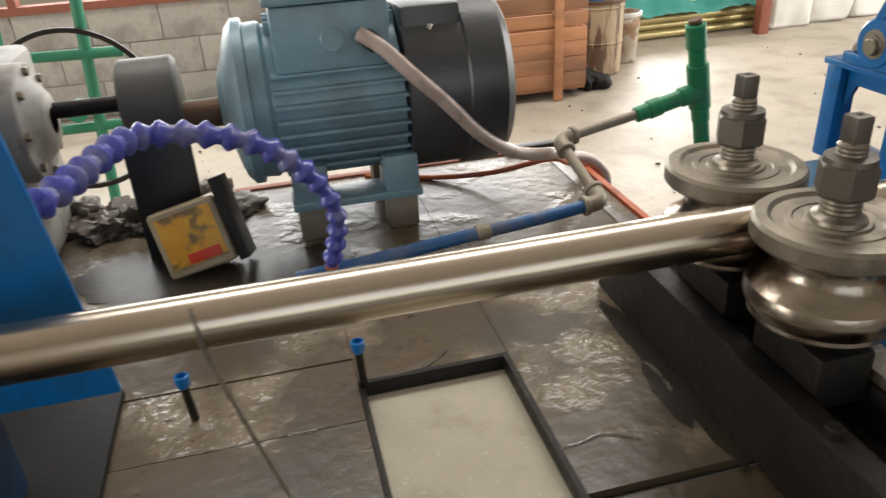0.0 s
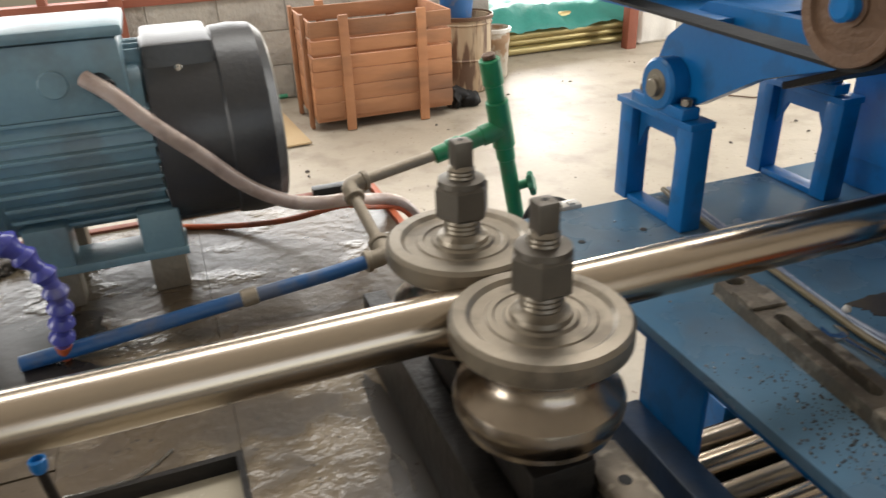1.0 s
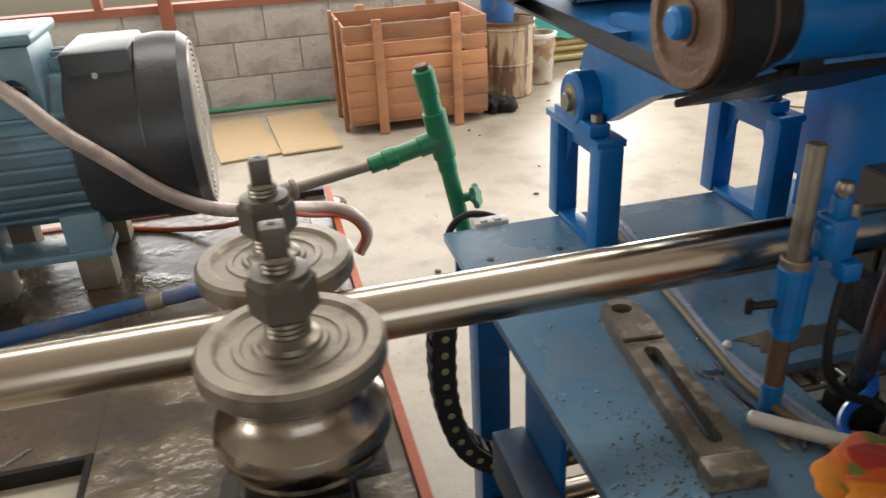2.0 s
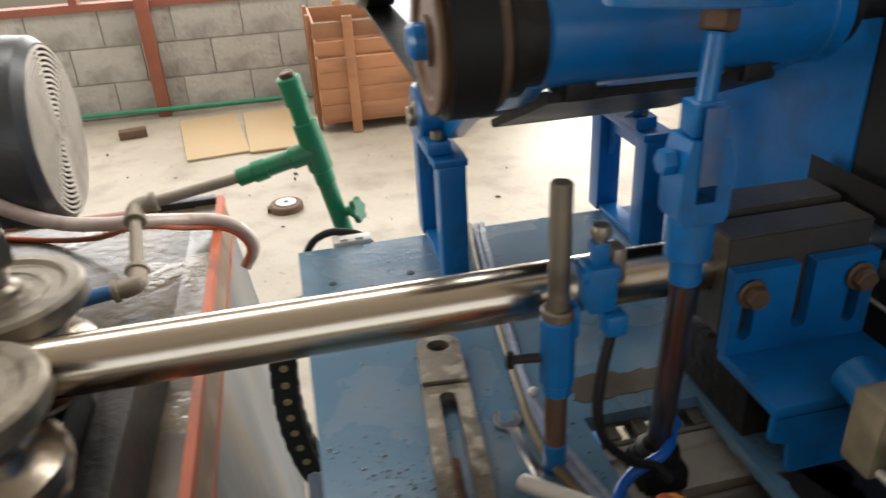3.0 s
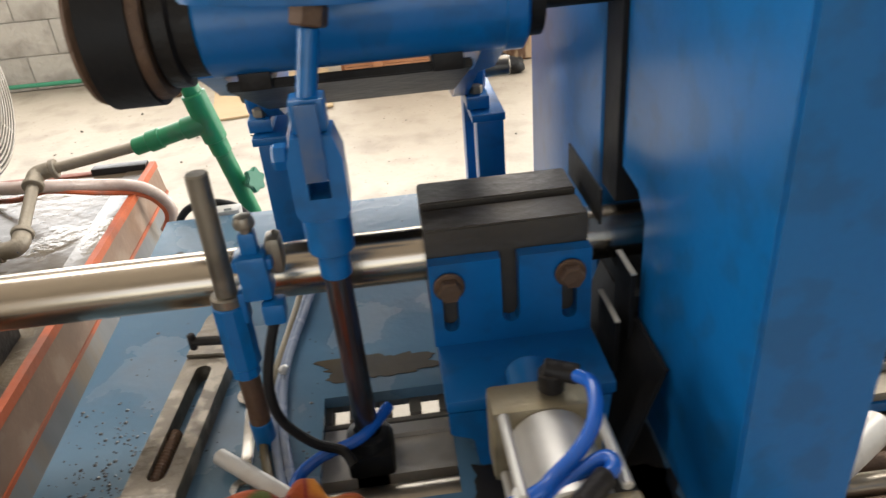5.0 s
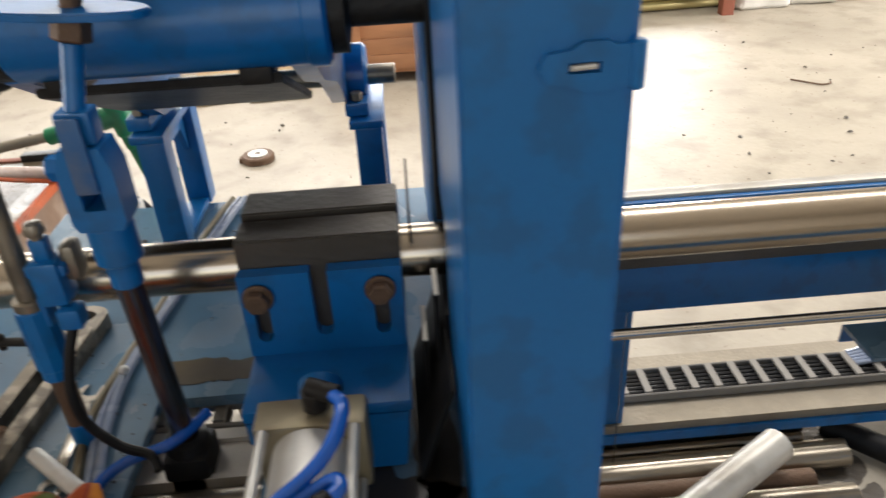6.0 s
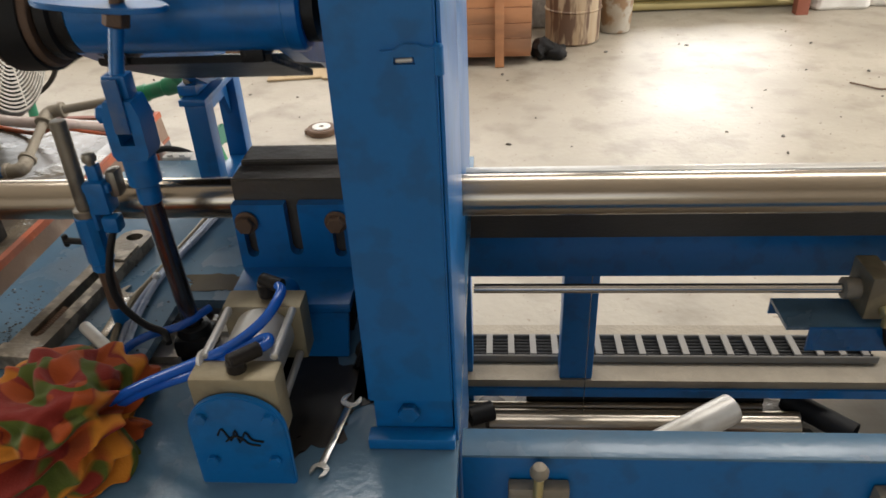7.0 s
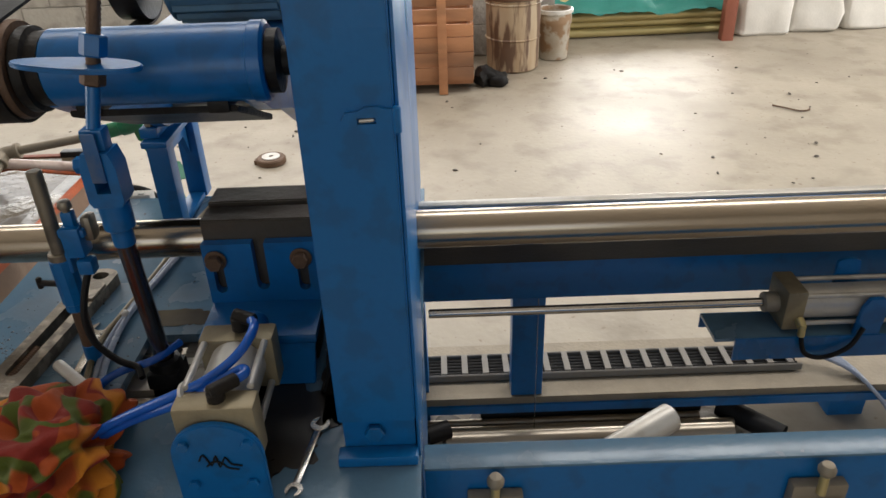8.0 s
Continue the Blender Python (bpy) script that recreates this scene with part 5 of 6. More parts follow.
    def marks(bm):
        for pts in ([(-0.03, 0.0), (-0.022, 0.012), (-0.012, -0.01), (-0.004, 0.01), (0.0, -0.014), (0.01, 0.006), (0.018, -0.008), (0.034, -0.012)], [(-0.02, -0.012), (-0.008, -0.002), (0.004, -0.006), (0.012, -0.016), (0.028, -0.02)]):
            sweep(bm, [(cx + a, -0.4835, cz - 0.052 + b) for a, b in pts], 0.0016, 5, 3)
    build("scribble", RUBBER, end, marks, "black unreadable marker scribble")
    build("elbow_fitting", OILY, v, lambda bm: (rod(bm, (2.09, -0.287, 1.15), (2.09, -0.287, 1.176), 0.015, 12), rod(bm, (2.082, -0.284, 1.178), (2.118, -0.298, 1.174), 0.0115, 12)))
    build("elbow_fitting", OILY, v, lambda bm: (rod(bm, (2.085, -0.445, 1.132), (2.085, -0.445, 1.152), 0.014, 12), rod(bm, (2.078, -0.452, 1.154), (2.112, -0.418, 1.151), 0.0115, 12)))
    build("rubber_flap", RUBBER, v, B(2.206, 2.209, -0.065, 0.10, 1.222, 1.272), "black rubber flap")
    # Black sheet darkens the space between the vice and the guard.
    build("splash_sheet", RUBBER, v, lambda bm: prism(bm, [(2.196, TZ + 0.002), (2.202, TZ + 0.002), (2.249, 1.10), (2.243, 1.10)], 0.27, Matrix.Translation((0, 0.045, 0)) @ pose(0, 0, 0, 90, 0, 0)), "sloping black sheet between the vice and the guard")
    for x, y0, y1, z0, z1 in ((2.232, -0.125, -0.062, 1.0, 1.175), (2.214, -0.125, -0.045, TZ + 0.002, 1.103)):
        flap = build("rubber_flap", RUBBER, v, B(x, x + 0.006, y0, y1, z0, z1), "black rubber flap")
        build("flap_edge", ALU, flap, B(x - 0.0005, x + 0.0065, y0, y1, z1 + 0.0005, z1 + 0.003), "bright cut edge")


vice()
tagged(build("air_hose", AIR_BLUE, None, S([(2.112, -0.298, 1.176), (2.124, -0.325, 1.182), (2.117, -0.362, 1.174), (2.097, -0.386, 1.16), (2.067, -0.404, 1.145), (2.034, -0.418, 1.134), (1.915, -0.40, 1.067), (1.84, -0.395, 1.02), (1.79, -0.39, 0.985)], 0.0078, 12)), "shiny blue air hose from the vice cylinder", "hose", "blue air hoses")
tagged(build("air_hose", AIR_BLUE, None, S([(2.106, -0.425, 1.152), (2.122, -0.41, 1.154), (2.116, -0.397, 1.153), (2.085, -0.405, 1.141), (2.034, -0.423, 1.119), (1.915, -0.395, 1.051), (1.84, -0.39, 1.004), (1.79, -0.385, 0.975)], 0.0078, 12)), "shiny blue air hose from the vice cylinder", "hose", "blue air hoses")
tagged(build("cable_tie", WHITE, None, lambda bm: turned(bm, [(0.012, -0.003), (0.02, -0.003), (0.02, 0.003), (0.012, 0.003), (0.012, -0.003)], along((2.034, -0.421, 1.128), (1.915, -0.4, 1.067)), 16)), "white cable tie round two hoses", "cable tie")
for mat, off, lift, label in ((CLEAR, 0.0, 0.0, "glossy clear-sleeved hose on the table"), (SLEEVE_BROWN, -0.016, 0.002, "dirty olive hose on the table"), (CLEAR, 0.013, 0.001, "glossy clear-sleeved hose on the table")):
    tagged(build("bundled_hose", mat, None, S([(1.815 + off, 0.655, 0.961 + lift), (1.80 + off, 0.58, 0.961 + lift), (1.776 + off, 0.42, 0.961 + lift), (1.752 + off * 0.6, 0.22, 0.961 + lift), (1.732 + off * 0.5, 0.06, 0.961 + lift), (1.73 + off, -0.07, 0.961 + lift), (1.755 + off, -0.2, 0.961 + lift), (1.79 + off, -0.33, 0.961 + lift)], 0.0065, 10)), label, "hose", "hose bundle")
tagged(build("cable_tie", WHITE, None, lambda bm: lump(bm, (1.738, 0.03, 0.976), (0.008, 0.008, 0.007), 4, 0.3, 2)), "white cable tie head on the hose bundle", "cable tie")
tagged(build("air_hose", AIR_BLUE, None, S([(1.90, -0.10, 0.99), (1.86, -0.15, 0.985), (1.80, -0.17, 0.975), (1.77, -0.21, 0.968), (1.79, -0.30, 0.966), (1.80, -0.38, 0.966)], 0.008, 10)), "shiny blue air hose on the table", "hose", "blue air hoses")


def blade_guard():
    g = thing("blade_guard", "tall blue sheet-steel guard box round the saw blade", "guard")
    x0, x1 = 2.252, 2.378
    build("front_box", BLUE, g, lambda bm: prism(bm, [(-0.40, 1.035), (-0.40, 2.05), (-0.008, 2.05), (-0.008, 1.275), (-0.075, 1.268), (-0.102, 1.24), (-0.102, 1.035)][::-1], x1 - x0, Matrix.Translation((x0, 0, 0)) @ Matrix(((0, 0, 1, 0), (1, 0, 0, 0), (0, 1, 0, 0), (0, 0, 0, 1))), 0.003), "blue front panel box")
    build("side_door", BLUE, g, B(x1 + 0.0005, x1 + 0.006, -0.392, -0.05, 0.70, 2.05, bevel=0.002))
    build("back_box", BLUE, g, B(x0 - 0.01, x1, 0.06, 0.54, TZ + 0.08, 2.05, bevel=0.004))
    # Black plates fill the dark gap between the guard's two boxes.
    build("inner_plate", RUBBER, g, B(x0 - 0.006, x1 - 0.03, -0.006, 0.059, 1.222, 2.05), "black plate filling the dark gap in the guard")
    build("inner_plate", RUBBER, g, B(x0 - 0.006, x1 - 0.03, -0.10, 0.059, 1.031, 1.125), "black plate filling the dark gap in the guard")
    def latch(bm):
        pts = [(-0.062, 0.0), (-0.055, 0.013), (-0.034, 0.015), (-0.022, 0.022), (0.0, 0.022), (0.008, 0.018), (0.026, 0.018), (0.026, -0.018), (0.008, -0.018), (0.0, -0.022), (-0.022, -0.022), (-0.034, -0.015), (-0.055, -0.013)]
        plate_with_slots(bm, pts, [[(-0.036, -0.005), (-0.006, -0.005), (-0.006, 0.005), (-0.036, 0.005)]], 0.006, Matrix.Translation((2.359, -0.4005, 1.550)) @ pose(0, 0, 0, 90, 0, 0) @ Matrix.Diagonal((0.8, 0.82, 1, 1)))
    lt = build("latch", BLUE, g, latch, "painted-over hinged latch plate")
    build("latch_staple", ALU, lt, R((2.332, -0.404, 1.5495), (2.352, -0.404, 1.5505), 0.0025, 8))
    build("latch_pin", BLUE, lt, R((2.381, -0.405, 1.532), (2.381, -0.405, 1.568), 0.006, 12))
    build("base_bracket", BLUE, g, lambda bm: (box(bm, x0 + 0.005, x1 - 0.002, -0.385, 0.54, TZ + 0.001, 1.029), box(bm, x0 - 0.005, x1 + 0.002, -0.415, -0.386, TZ + 0.001, 0.972, bevel=0.004)))
    build("base_bolt", BLUE, g, HX((2.31, -0.386, 1.005), (2.31, -0.398, 1.005), 0.017))


blade_guard()


# ---- loose things on the table ----
def droplets(bm):
    rng = random.Random(8)
    for k in range(420):
        if k < 330:
            x, y = 1.50 + rng.gauss(0, 0.045), rng.triangular(-0.40, 0.06, -0.2)
        else:
            x, y = rng.uniform(1.43, 1.95), rng.uniform(-0.3, 0.6)
        x = min(max(x, 1.425), 1.78 if y < 0.0 else 1.95)
        r = rng.choice((0.0014, 0.0018, 0.0024, 0.0036))
        turned(bm, [(0, r * 0.35), (r * 0.6, r * 0.28), (r, 0.0)], Matrix.Translation((x, y, TZ + 0.0004)) @ pose(0, 0, 0, 0, 0, rng.uniform(0, 180)), 7, 1.0, rng.uniform(0.6, 1.0))


tagged(build("droplets", DROPS, None, droplets), "dark oily coolant drops on the blue table", "drops", kind="stuff")


def oil_stain(cx, cy, rx, ry, seed, mat, label, z=TZ, group="oil stains on the table"):
    def f(bm):
        pts = []
        for k in range(64):
            a = 2 * math.pi * k / 64
            q = Vector((math.cos(a) * 1.4, math.sin(a) * 1.4, seed))
            r = 1 + 0.45 * noise.noise(q) + 0.25 * noise.noise(q * 3.1) + 0.12 * noise.noise(q * 8)
            pts.append((cx + rx * r * math.cos(a), cy + ry * r * math.sin(a)))
        prism(bm, pts, 0.0008, Matrix.Translation((0, 0, z + 0.0003)))
    tagged(build("oil_stain", mat, None, f), label, "oil stain", group)


oil_stain(2.12, -0.31, 0.115, 0.13, 2.0, DARK_FILM, "dark oil film on the table below the vice cylinder")
oil_stain(1.885, 0.045, 0.09, 0.036, 7.3, STAIN, "brown oily stain on the table beside the vice")
oil_stain(0.10, 0.72, 0.33, 0.22, 11.5, DARK_FILM, "dark wet pool on the deck round the canister", DZ + 0.0005, "dark pools on the deck")
oil_stain(0.935, 0.10, 0.05, 0.2, 15.1, DARK_FILM, "dark film on the deck beside the roll stand", DZ, "dark pools on the deck")
# Flat black films darken the table on both sides of the vice.
oil_stain(2.045, -0.24, 0.05, 0.07, 3.1, DARK_FILM, "black film on the table beside its opening")
oil_stain(2.215, -0.17, 0.03, 0.17, 4.4, DARK_FILM, "black film on the table between the vice and the guard")


def slotted_bar():
    def f(bm):
        w = 0.0365
        pts = [(w, -0.36), (w, 0.035)] + [(w * math.cos(a), 0.035 + 0.028 * math.sin(a)) for a in [math.pi * i / 10 for i in range(1, 10)]] + [(-w, 0.035), (-w, -0.36)]
        hole = [(0.019 * math.cos(-a), 0.03 + 0.0165 * math.sin(-a)) for a in [2 * math.pi * i / 16 for i in range(16)]]
        plate_with_slots(bm, pts, [hole, slot(0, -0.215, 0.026, 0.24)[::-1]], 0.028)
    ob = tagged(build("slotted_bar", BAR, None, f), "worn steel bar with a hole and a long slot", "clamp bar")
    build("end_block", BAR, ob, B(-0.042, 0.042, -0.40, -0.3605, 0, 0.034, bevel=0.005), "thick worn end block")
    build("raised_pad", BAR, ob, lambda bm: prism(bm, [(-0.036, -0.075), (0.036, -0.075), (0.036, -0.012), (0.024, -0.002), (-0.024, -0.002), (-0.036, -0.012)], 0.006, Matrix.Translation((0, 0, 0.0282)), 0.0015))
    ob.matrix_world = pose(1.621, 0.158, TZ, 0, 0, -6)
    st = tagged(build("stud_bolt", RUST, None, lambda bm: turned(bm, [(0, 0)] + [(0.009 + 0.001 * (k % 2), 0.003 * k) for k in range(50)] + [(0, 0.15)], Matrix(), 14)), "rusty threaded stud lying in the bar's slot", "stud")
    st.matrix_world = along((1.572, -0.215, TZ + 0.0105), (1.588, -0.075, TZ + 0.0105))


slotted_bar()


def spanner(name, m, size, length, label):
    def jaw(cx, cy, ang, r, gap):
        pts = []
        for k in range(17):
            a = ang + radians(28) + radians(304) * k / 16
            pts.append((cx + r * math.cos(a), cy + r * math.sin(a)))
        d, s = Vector((math.cos(ang), math.sin(ang))), Vector((-math.sin(ang), math.cos(ang)))
        c = Vector((cx, cy))
        for v in (c + d * r * 0.75 - s * gap / 2, c - d * r * 0.18 - s * gap / 2, c - d * r * 0.32, c - d * r * 0.18 + s * gap / 2, c + d * r * 0.75 + s * gap / 2):
            pts.append((v.x, v.y))
        return pts
    def f(bm):
        prism(bm, jaw(0, length / 2, radians(75), size, size * 0.95), 0.006, Matrix(), 0.0006)
        prism(bm, jaw(0, -length / 2, radians(-105), size * 0.85, size * 0.8), 0.006, Matrix(), 0.0006)
        w = size * 0.36
        box(bm, -w, w, -length / 2 + size * 0.6, length / 2 - size * 0.6, 0.0008, 0.0052, bevel=0.0012)
    ob = tagged(build(name, CHROME, None, f), label, "spanner", "open-ended spanners")
    ob.matrix_world = m


spanner("spanner", pose(2.192, -0.388, TZ + 0.002, 0, 0, -9), 0.0175, 0.15, "small bright open-ended spanner lying on the table")
spanner("spanner", pose(1.695, -0.09, TZ + 0.001, 0, 0, 4), 0.023, 0.19, "large worn open-ended spanner lying on the table")
ob = tagged(build("white_handle", WHITE, None, lambda bm: (rod(bm, (0, 0, 0), (0.24, 0, 0), 0.0115, 20, 0.004),)), "white plastic tube lying across the spanner", "tube")
ob.matrix_world = pose(1.662, -0.135, TZ + 0.022, 0, 2, -40)


def rag(bm):
    """A crumpled cloth: sharp folds pushed out of a flattened dome, its weave laid over the folds."""
    bmesh.ops.create_icosphere(bm, subdivisions=6, radius=1)
    uv = bm.loops.layers.uv.new("weave")
    flat = {}
    for v in bm.verts:
        d = v.co.copy()
        w = Vector((noise.noise(d * 1.1), noise.noise(d * 1.1 + Vector((7, 0, 0))), noise.noise(d * 1.1 + Vector((0, 9, 0)))))
        q = d + 0.55 * w
        flat[v] = (q.x * 1.15 + 0.6 * noise.noise(q * 2.3), q.y * 1.15 + 0.6 * noise.noise(q * 2.3 + Vector((5, 5, 5))) + 0.5 * q.z)
        ridge = (1 - abs(noise.noise(q * 1.7)) * 2.3) * 0.62 + (1 - abs(noise.noise(q * 3.3 + Vector((3, 1, 2)))) * 2.3) * 0.44 + (1 - abs(noise.noise(q * 7.0)) * 2.2) * 0.10
        k = 0.60 + 0.16 * noise.noise(d * 1.5) + 0.42 * ridge
        v.co = Vector((d.x * 0.178, d.y * 0.152, max(d.z, -0.35) * 0.10)) * k
    for _ in range(3):
        bmesh.ops.smooth_vert(bm, verts=bm.verts, factor=0.5, use_axis_x=True, use_axis_y=True, use_axis_z=True)
    for f in bm.faces:
        for c in f.loops:
            c[uv].uv = flat[c.vert]
    zmin = min(v.co.z for v in bm.verts)
    for v in bm.verts:
        v.co += Vector((1.768, -0.402, TZ + 0.001 - zmin))


tagged(build("rag", CLOTH_RED, None, rag, sharp=70), "crumpled red, orange and green cotton rag on the table", "rag")


# ---- black drag chain beside the table ----
def drag_chain(name, pts, width, mat_link, mat_rung, label, group, spacing=0.045, rise=0.03, axis=Vector((1, 0, 0)), rungs=True, thick=0.2):
    c = thing(name, label, "cable chain", group)
    ps = smooth_path(pts, 200)
    d, keep = 0.0, [ps[0]]
    for a, b in zip(ps, ps[1:]):
        d += (b - a).length
        if d >= spacing:
            keep.append(b)
            d = 0.0
    for a, b in zip(keep, keep[1:]):
        t = (b - a).normalized()
        nrm = t.cross(axis).normalized()
        mat = Matrix((axis, t, nrm)).transposed().to_4x4()
        mat.translation = (a + b) / 2
        def link(bm):
            for s in (-1, 1):
                box(bm, s * width / 2 - 0.004, s * width / 2 + 0.004, -spacing * 0.56, spacing * 0.56, -rise / 2, rise / 2, bevel=0.003, seg=1)
            if rungs:
                for z in (-rise / 2, rise / 2):
                    box(bm, -width / 2 + 0.004, width / 2 - 0.004, -spacing * thick, spacing * thick, z - 0.003, z + 0.003)
            bmesh.ops.transform(bm, matrix=mat, verts=bm.verts)
        build("link", mat_link, c, link)
        if mat_rung:
            for s in (-1, 1):
                def dot(bm):
                    rod(bm, Vector((s * width / 2, 0, 0)), Vector((s * (width / 2 + 0.0055), 0, 0)), 0.009, 12)
                    bmesh.ops.transform(bm, matrix=mat, verts=bm.verts)
                build("rivet", mat_rung, c, dot, "dull yellow rivet")
    return c


drag_chain("cable_chain", [(1.47, 0.48, 0.90), (1.40, 0.48, 0.905), (1.358, 0.48, 0.85), (1.346, 0.48, 0.74), (1.35, 0.48, 0.62), (1.378, 0.48, 0.50), (1.44, 0.48, 0.42), (1.54, 0.48, 0.385), (1.7, 0.48, 0.38)], 0.06, CHAIN_DARK, BRASS, "black plastic cable chain looping down beside the table", "", 0.042, 0.052, Vector((0, 1, 0)))

# ---- the run-out side ----
def runout():
    r = thing("runout_bench", "blue run-out bench with a dark trough under the tube", "bench")
    build("beam", BLUE, r, B(2.30, 5.6, 0.475, 0.525, 0.675, 0.80, bevel=0.004))
    build("trough", BLACK, r, lambda bm: prism(bm, [(0.26, 1.085), (0.268, 1.087), (0.45, 0.835), (0.50, 0.812), (0.50, 0.803), (0.44, 0.82)], 3.3, Matrix.Translation((2.30, 0, 0)) @ Matrix(((0, 0, 1, 0), (1, 0, 0, 0), (0, 1, 0, 0), (0, 0, 0, 1)))), "dark oily trough plate")
    build("trough_edge", BLUE, r, B(2.30, 5.6, 0.243, 0.2555, 1.078, 1.090, bevel=0.002), "blue trough edge")
    # Pale strip behind the blue edge draws a whitish line above the tube.
    build("trough_lip", ALU, r, B(2.30, 5.6, 0.256, 0.282, 1.086, 1.097, bevel=0.003), "pale strip behind the trough edge")
    for x in (2.685, 4.4):
        build("post", BLUE, r, B(x - 0.05, x + 0.05, 0.53, 0.59, 0.263, 0.76, bevel=0.004))
    build("shelf", GALV, r, lambda bm: (box(bm, 2.2, 5.6, 0.53, 0.80, 0.25, 0.262), box(bm, 2.2, 5.6, 0.522, 0.53, 0.22, 0.262)), "dusty steel shelf")
    build("shelf_edge", BLUE, r, B(2.2, 5.6, 0.512, 0.5215, 0.205, 0.235))
    for x in (2.1, 3.77, 4.9):
        build("leg", BLUE, r, B(x - 0.06, x + 0.06, 0.56, 0.70, 0, 0.249, bevel=0.004))
    build("front_beam", BLUE, r, lambda bm: (box(bm, 2.388, 5.6, -0.40, -0.37, 0.62, 0.922, bevel=0.003),), "blue front panel")
    build("front_ledge", BLUE_TOP, r, B(2.388, 5.6, -0.402, -0.345, 0.9225, 0.928, bevel=0.001))


runout()


def ejector():
    e = thing("air_cylinder", "pneumatic cylinder with a chrome rod and cast heads beside the bench", "cylinder")
    y, z, d = 0.235, 0.802, 0.035
    build("rod", CHROME, e, R((2.39, y, z), (3.25, y, z), 0.0115), "chrome rod")
    build("head", GOLD, e, B(3.235 + d, 3.285 + d, y - 0.052, y + 0.052, z - 0.052, z + 0.058, bevel=0.006), "cast head")
    build("gland", GALV, e, R((3.20 + d, y, z), (3.236 + d, y, z), 0.026))
    build("barrel", ALU, e, R((3.285 + d, y, z), (3.85 + d, y, z), 0.043, 40), "pale barrel")
    for dy in (-0.04, 0.04):
        for dz in (-0.04, 0.04):
            build("tie_rod", ALU, e, R((3.285 + d, y + dy, z + dz), (3.85 + d, y + dy, z + dz), 0.006, 12))
    build("port_fitting", BRASS, e, lambda bm: (rod(bm, (3.275 + d, y - 0.05, z - 0.02), (3.275 + d, y - 0.072, z - 0.03), 0.012, 12), rod(bm, (3.275 + d, y - 0.072, z - 0.02), (3.275 + d, y - 0.075, z - 0.055), 0.009, 12)))
    build("clamp_strap", BLUE, e, lambda bm: prism(bm, [(-0.03, -0.10), (0.035, -0.10), (0.045, 0.03), (0.03, 0.06), (-0.005, 0.06), (-0.02, 0.03)], 0.012, Matrix.Translation((3.44 + d, y - 0.05, z - 0.02)) @ pose(0, 0, 0, 90, 0, 0), 0.002), "blue clamp plate")
    build("bracket_top", BLUE_TOP, e, B(3.07 + d, 3.85 + d, y - 0.06, y + 0.05, z - 0.075, z - 0.066), "blue bracket top, paled for its sheen")
    build("bracket_front", BLUE, e, B(3.12 + d, 3.85 + d, y - 0.066, y - 0.0605, z - 0.13, z - 0.066))
    build("bracket_back", BLUE, e, B(3.07 + d, 3.85 + d, y + 0.0505, y + 0.056, z - 0.11, z - 0.068))
    build("tab", BLUE, e, lambda bm: prism(bm, [(-0.03, -0.07)] + [(0.03 * math.cos(a), 0.012 * math.sin(a)) for a in [math.pi - math.pi * i / 10 for i in range(11)]] + [(0.03, -0.07)], 0.008, Matrix.Translation((3.43 + d, y + 0.06, z + 0.075)) @ pose(0, 0, 0, 90, 0, 0)), "rounded blue tab behind the barrel")
    build("hose", RUBBER, e, S([(3.275 + d, y - 0.074, z - 0.05), (3.29 + d, y - 0.085, z - 0.10), (3.34 + d, y - 0.085, z - 0.115), (3.40 + d, y - 0.08, z - 0.09), (3.43 + d, y - 0.07, z - 0.04)], 0.006, 8))


ejector()
drag_chain("cable_chain", [(1.50, -0.018, 0.905), (1.9, -0.018, 0.905), (2.2, -0.018, 0.905)], 0.06, CHAIN_GREY, None, "grey plastic cable chain under the table opening", "", 0.045, 0.028, Vector((0, 1, 0)))
drag_chain("cable_chain", [(2.25, 0.66, 0.2775), (3.0, 0.66, 0.2775), (3.62, 0.66, 0.2775)], 0.105, CHAIN_GREY, None, "grey plastic cable chain lying along the shelf", "", 0.066, 0.028, Vector((0, 1, 0)), thick=0.15)
for k in range(5):
    tagged(build("cable", RUBBER, None, S([(2.25, 0.626 + 0.017 * k, 0.277), (2.9, 0.628 + 0.016 * k, 0.277), (3.6, 0.626 + 0.017 * k, 0.277)], 0.0075, 8)), "black cable inside the grey chain", "cable", "cables in the chain")
for k in range(5):
    tagged(build("cable", CLEAR, None, S([(3.45, 0.66 + 0.012 * k, 0.29), (3.6, 0.64 + 0.012 * k, 0.315 + 0.006 * k), (3.75, 0.56 + 0.01 * k, 0.29), (3.86, 0.45 + 0.01 * k, 0.18), (3.9, 0.40, 0.05)], 0.007, 8)), "grey cable leaving the chain", "cable", "cables from the chain")


def heap(bm, x0, x1, y0, y1, z, h):
    """A low uneven crust of dirt."""
    n, m = 46, 18
    rows = []
    for i in range(n + 1):
        row = []
        for j in range(m + 1):
            u, w = i / n, j / m
            e = min(u, 1 - u) * 6, min(w, 1 - w) * 5
            k = min(1.0, e[0]) * min(1.0, e[1])
            x, y = x0 + (x1 - x0) * u, y0 + (y1 - y0) * w
            row.append(bm.verts.new((x, y, z - 0.003 + k * h * (0.6 + 1.1 * noise.noise(Vector((x * 14, y * 14, 0)))))))
        rows.append(row)
    for a, b in zip(rows, rows[1:]):
        for j in range(m):
            bm.faces.new((a[j], b[j], b[j + 1], a[j + 1]))


def scrap(a, b, r, mat, label, wall=0.003):
    return tagged(build("tube_offcut", mat, None, lambda bm: hollow(bm, a, b, r, wall, 28)), label, "tube", "tube offcuts in the bin")


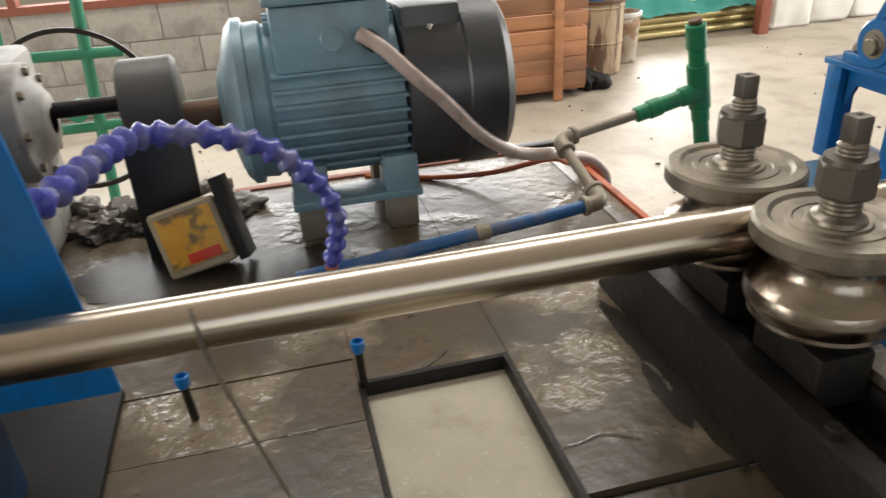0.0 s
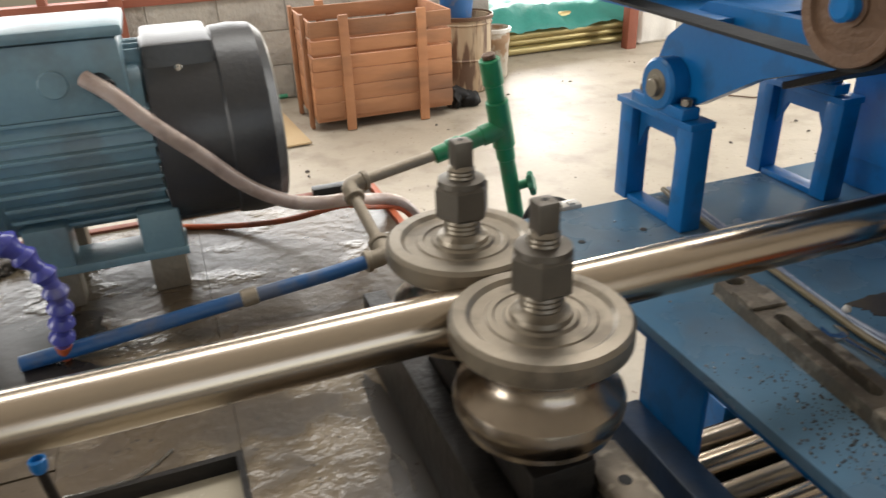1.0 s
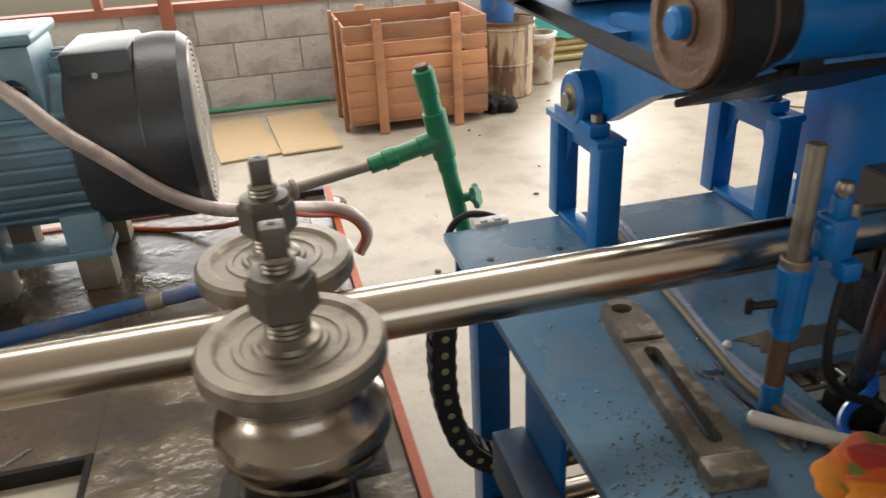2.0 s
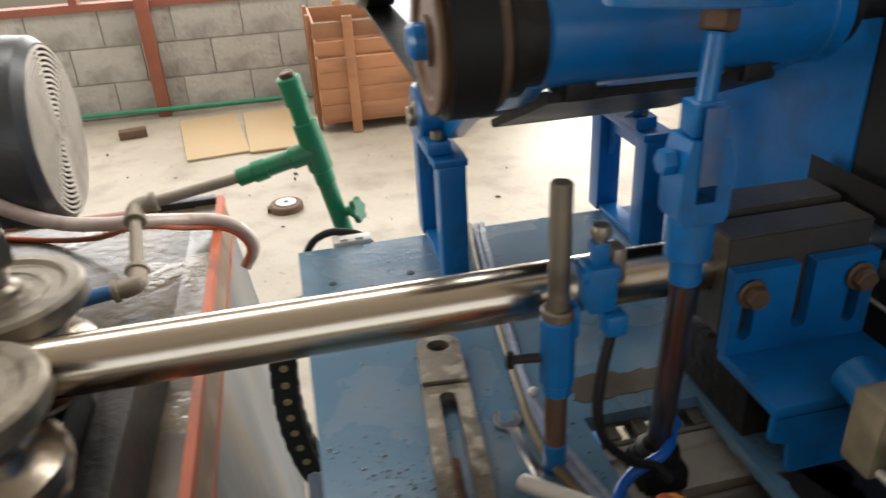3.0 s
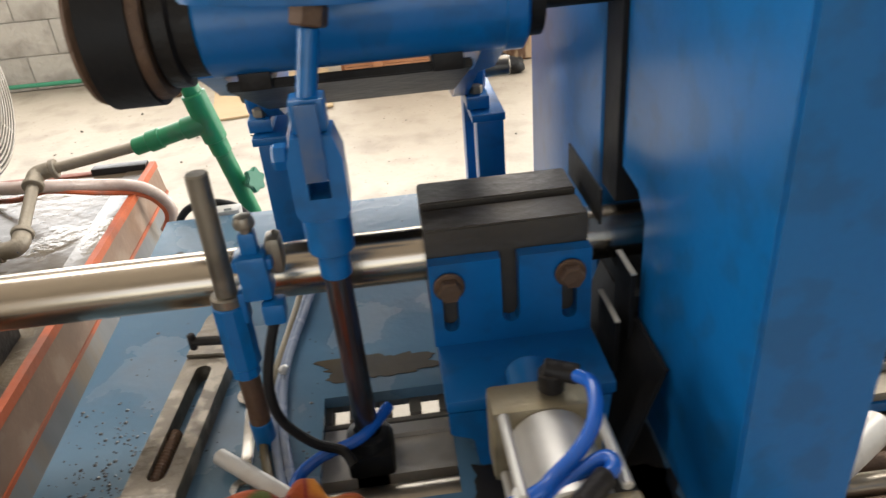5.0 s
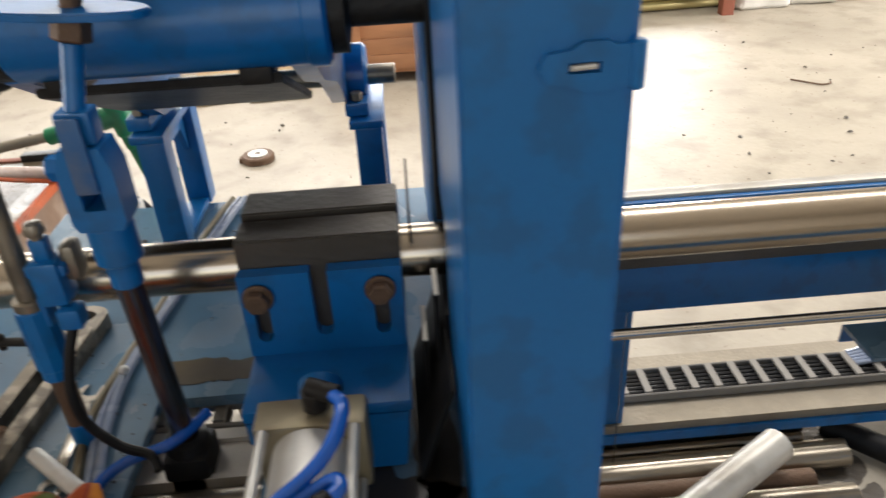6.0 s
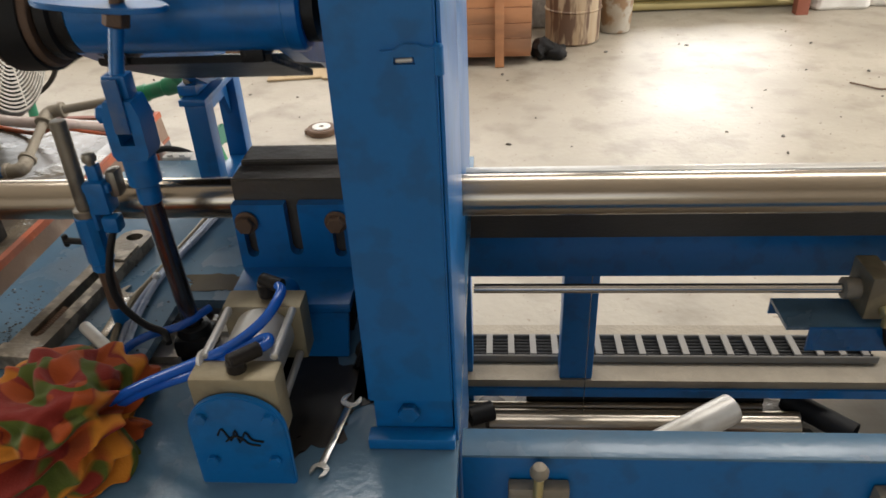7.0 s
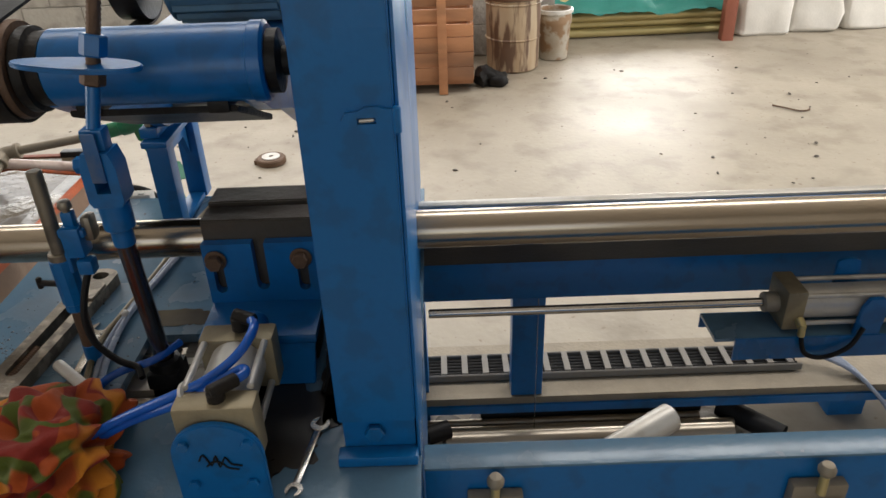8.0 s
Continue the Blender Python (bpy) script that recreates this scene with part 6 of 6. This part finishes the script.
setting("bin_floor", CONCRETE, B(2.35, 4.4, -0.33, 0.80, 0.0, 0.1), "dusty ground under the run-out bench", "ground")
tagged(build("dirt_heap", MUD, None, lambda bm: heap(bm, 2.33, 3.45, 0.30, 0.66, 0.100, 0.018)), "dark oily swarf and dirt under the offcuts", "dirt", kind="stuff")
scrap((2.54, 0.592, 0.142), (3.28, 0.598, 0.142), 0.031, RUBBER, "dark oily tube offcut")
scrap((2.30, 0.548, 0.128), (3.27, 0.553, 0.128), 0.016, TUBE_DULL, "thin dull tube offcut")
scrap((2.30, 0.508, 0.13), (3.37, 0.510, 0.13), 0.019, TUBE_DULL, "thin dull tube offcut")
scrap((2.42, 0.457, 0.138), (3.35, 0.462, 0.138), 0.031, TUBE_DULL, "dull brown tube offcut")
scrap((2.30, 0.40, 0.136), (3.22, 0.395, 0.136), 0.03, RUST, "rusty brown tube offcut")
scrap((2.50, 0.335, 0.138), (3.3, 0.33, 0.138), 0.033, TUBE_DULL, "dull brown tube offcut")
scrap((2.35, 0.26, 0.135), (3.25, 0.255, 0.135), 0.033, RUST, "rusty brown tube offcut")
scrap((2.62, 0.17, 0.13), (3.6, 0.18, 0.13), 0.03, TUBE_DULL, "dull brown tube offcut")
scrap((2.45, 0.07, 0.14), (3.4, 0.09, 0.14), 0.038, TUBE_DULL, "dull brown tube offcut")
scrap((2.76, 0.225, 0.20), (3.13, 0.438, 0.232), 0.045, ALU, "short bright tube offcut on top of the pile")
scrap((2.36, 0.44, 0.185), (2.43, 0.47, 0.185), 0.03, RUBBER, "short dark tube offcut")
scrap((3.35, 0.585, 0.14), (3.50, 0.43, 0.14), 0.036, RUBBER, "dark tube offcut lying askew")
tagged(build("water_thread", STREAM, None, S([(2.708, 0.50, 0.674), (2.709, 0.499, 0.45), (2.710, 0.50, 0.14)], 0.0014, 6)), "thin thread of coolant falling from the beam", "water")


def toggle(x):
    t = thing("toggle_latch", "small metal toggle latch with a round knob on the front panel", "latch", "toggle latches")
    build("body", GALV, t, lambda bm: (box(bm, x - 0.045, x + 0.05, -0.425, -0.402, 0.815, 0.878, bevel=0.004), box(bm, x - 0.02, x + 0.045, -0.437, -0.425, 0.815, 0.85, bevel=0.004)))
    build("lever", BRASS, t, R((x, -0.43, 0.865), (x + 0.002, -0.425, 0.905), 0.008, 14))
    build("knob", GALV, t, lambda bm: turned(bm, [(0, -0.015), (0.008, -0.013), (0.0145, -0.004), (0.015, 0.003), (0.010, 0.012), (0, 0.015)], Matrix.Translation((x + 0.002, -0.425, 0.918)), 20))


toggle(2.505)
toggle(3.06)


# ---- the block wall, laid last ----
def block_wall():
    wall = bpy.data.objects["wall_back"]
    bm = bmesh.new()
    box(bm, -0.266, 0.266, -0.012, 0.0, -0.138, 0.138, bevel=0.004, seg=1)
    me = bpy.data.meshes.new("block")
    bm.to_mesh(me)
    bm.free()
    me.materials.append(BLOCK)
    for r in range(3):
        for k in range(18):
            x = -5.6 + k * 0.54 + (0.27 if r % 2 else 0)
            if x < 3.26:
                ob = new("block", me)
                ob.matrix_world = pose(x, WALL_Y + 0.012 + 0.003 * noise.noise(Vector((k, r, 0))), 0.142 + r * 0.284)
                ob.parent = wall


block_wall()


def motions():
    """Nothing but the camera moves."""


motions()
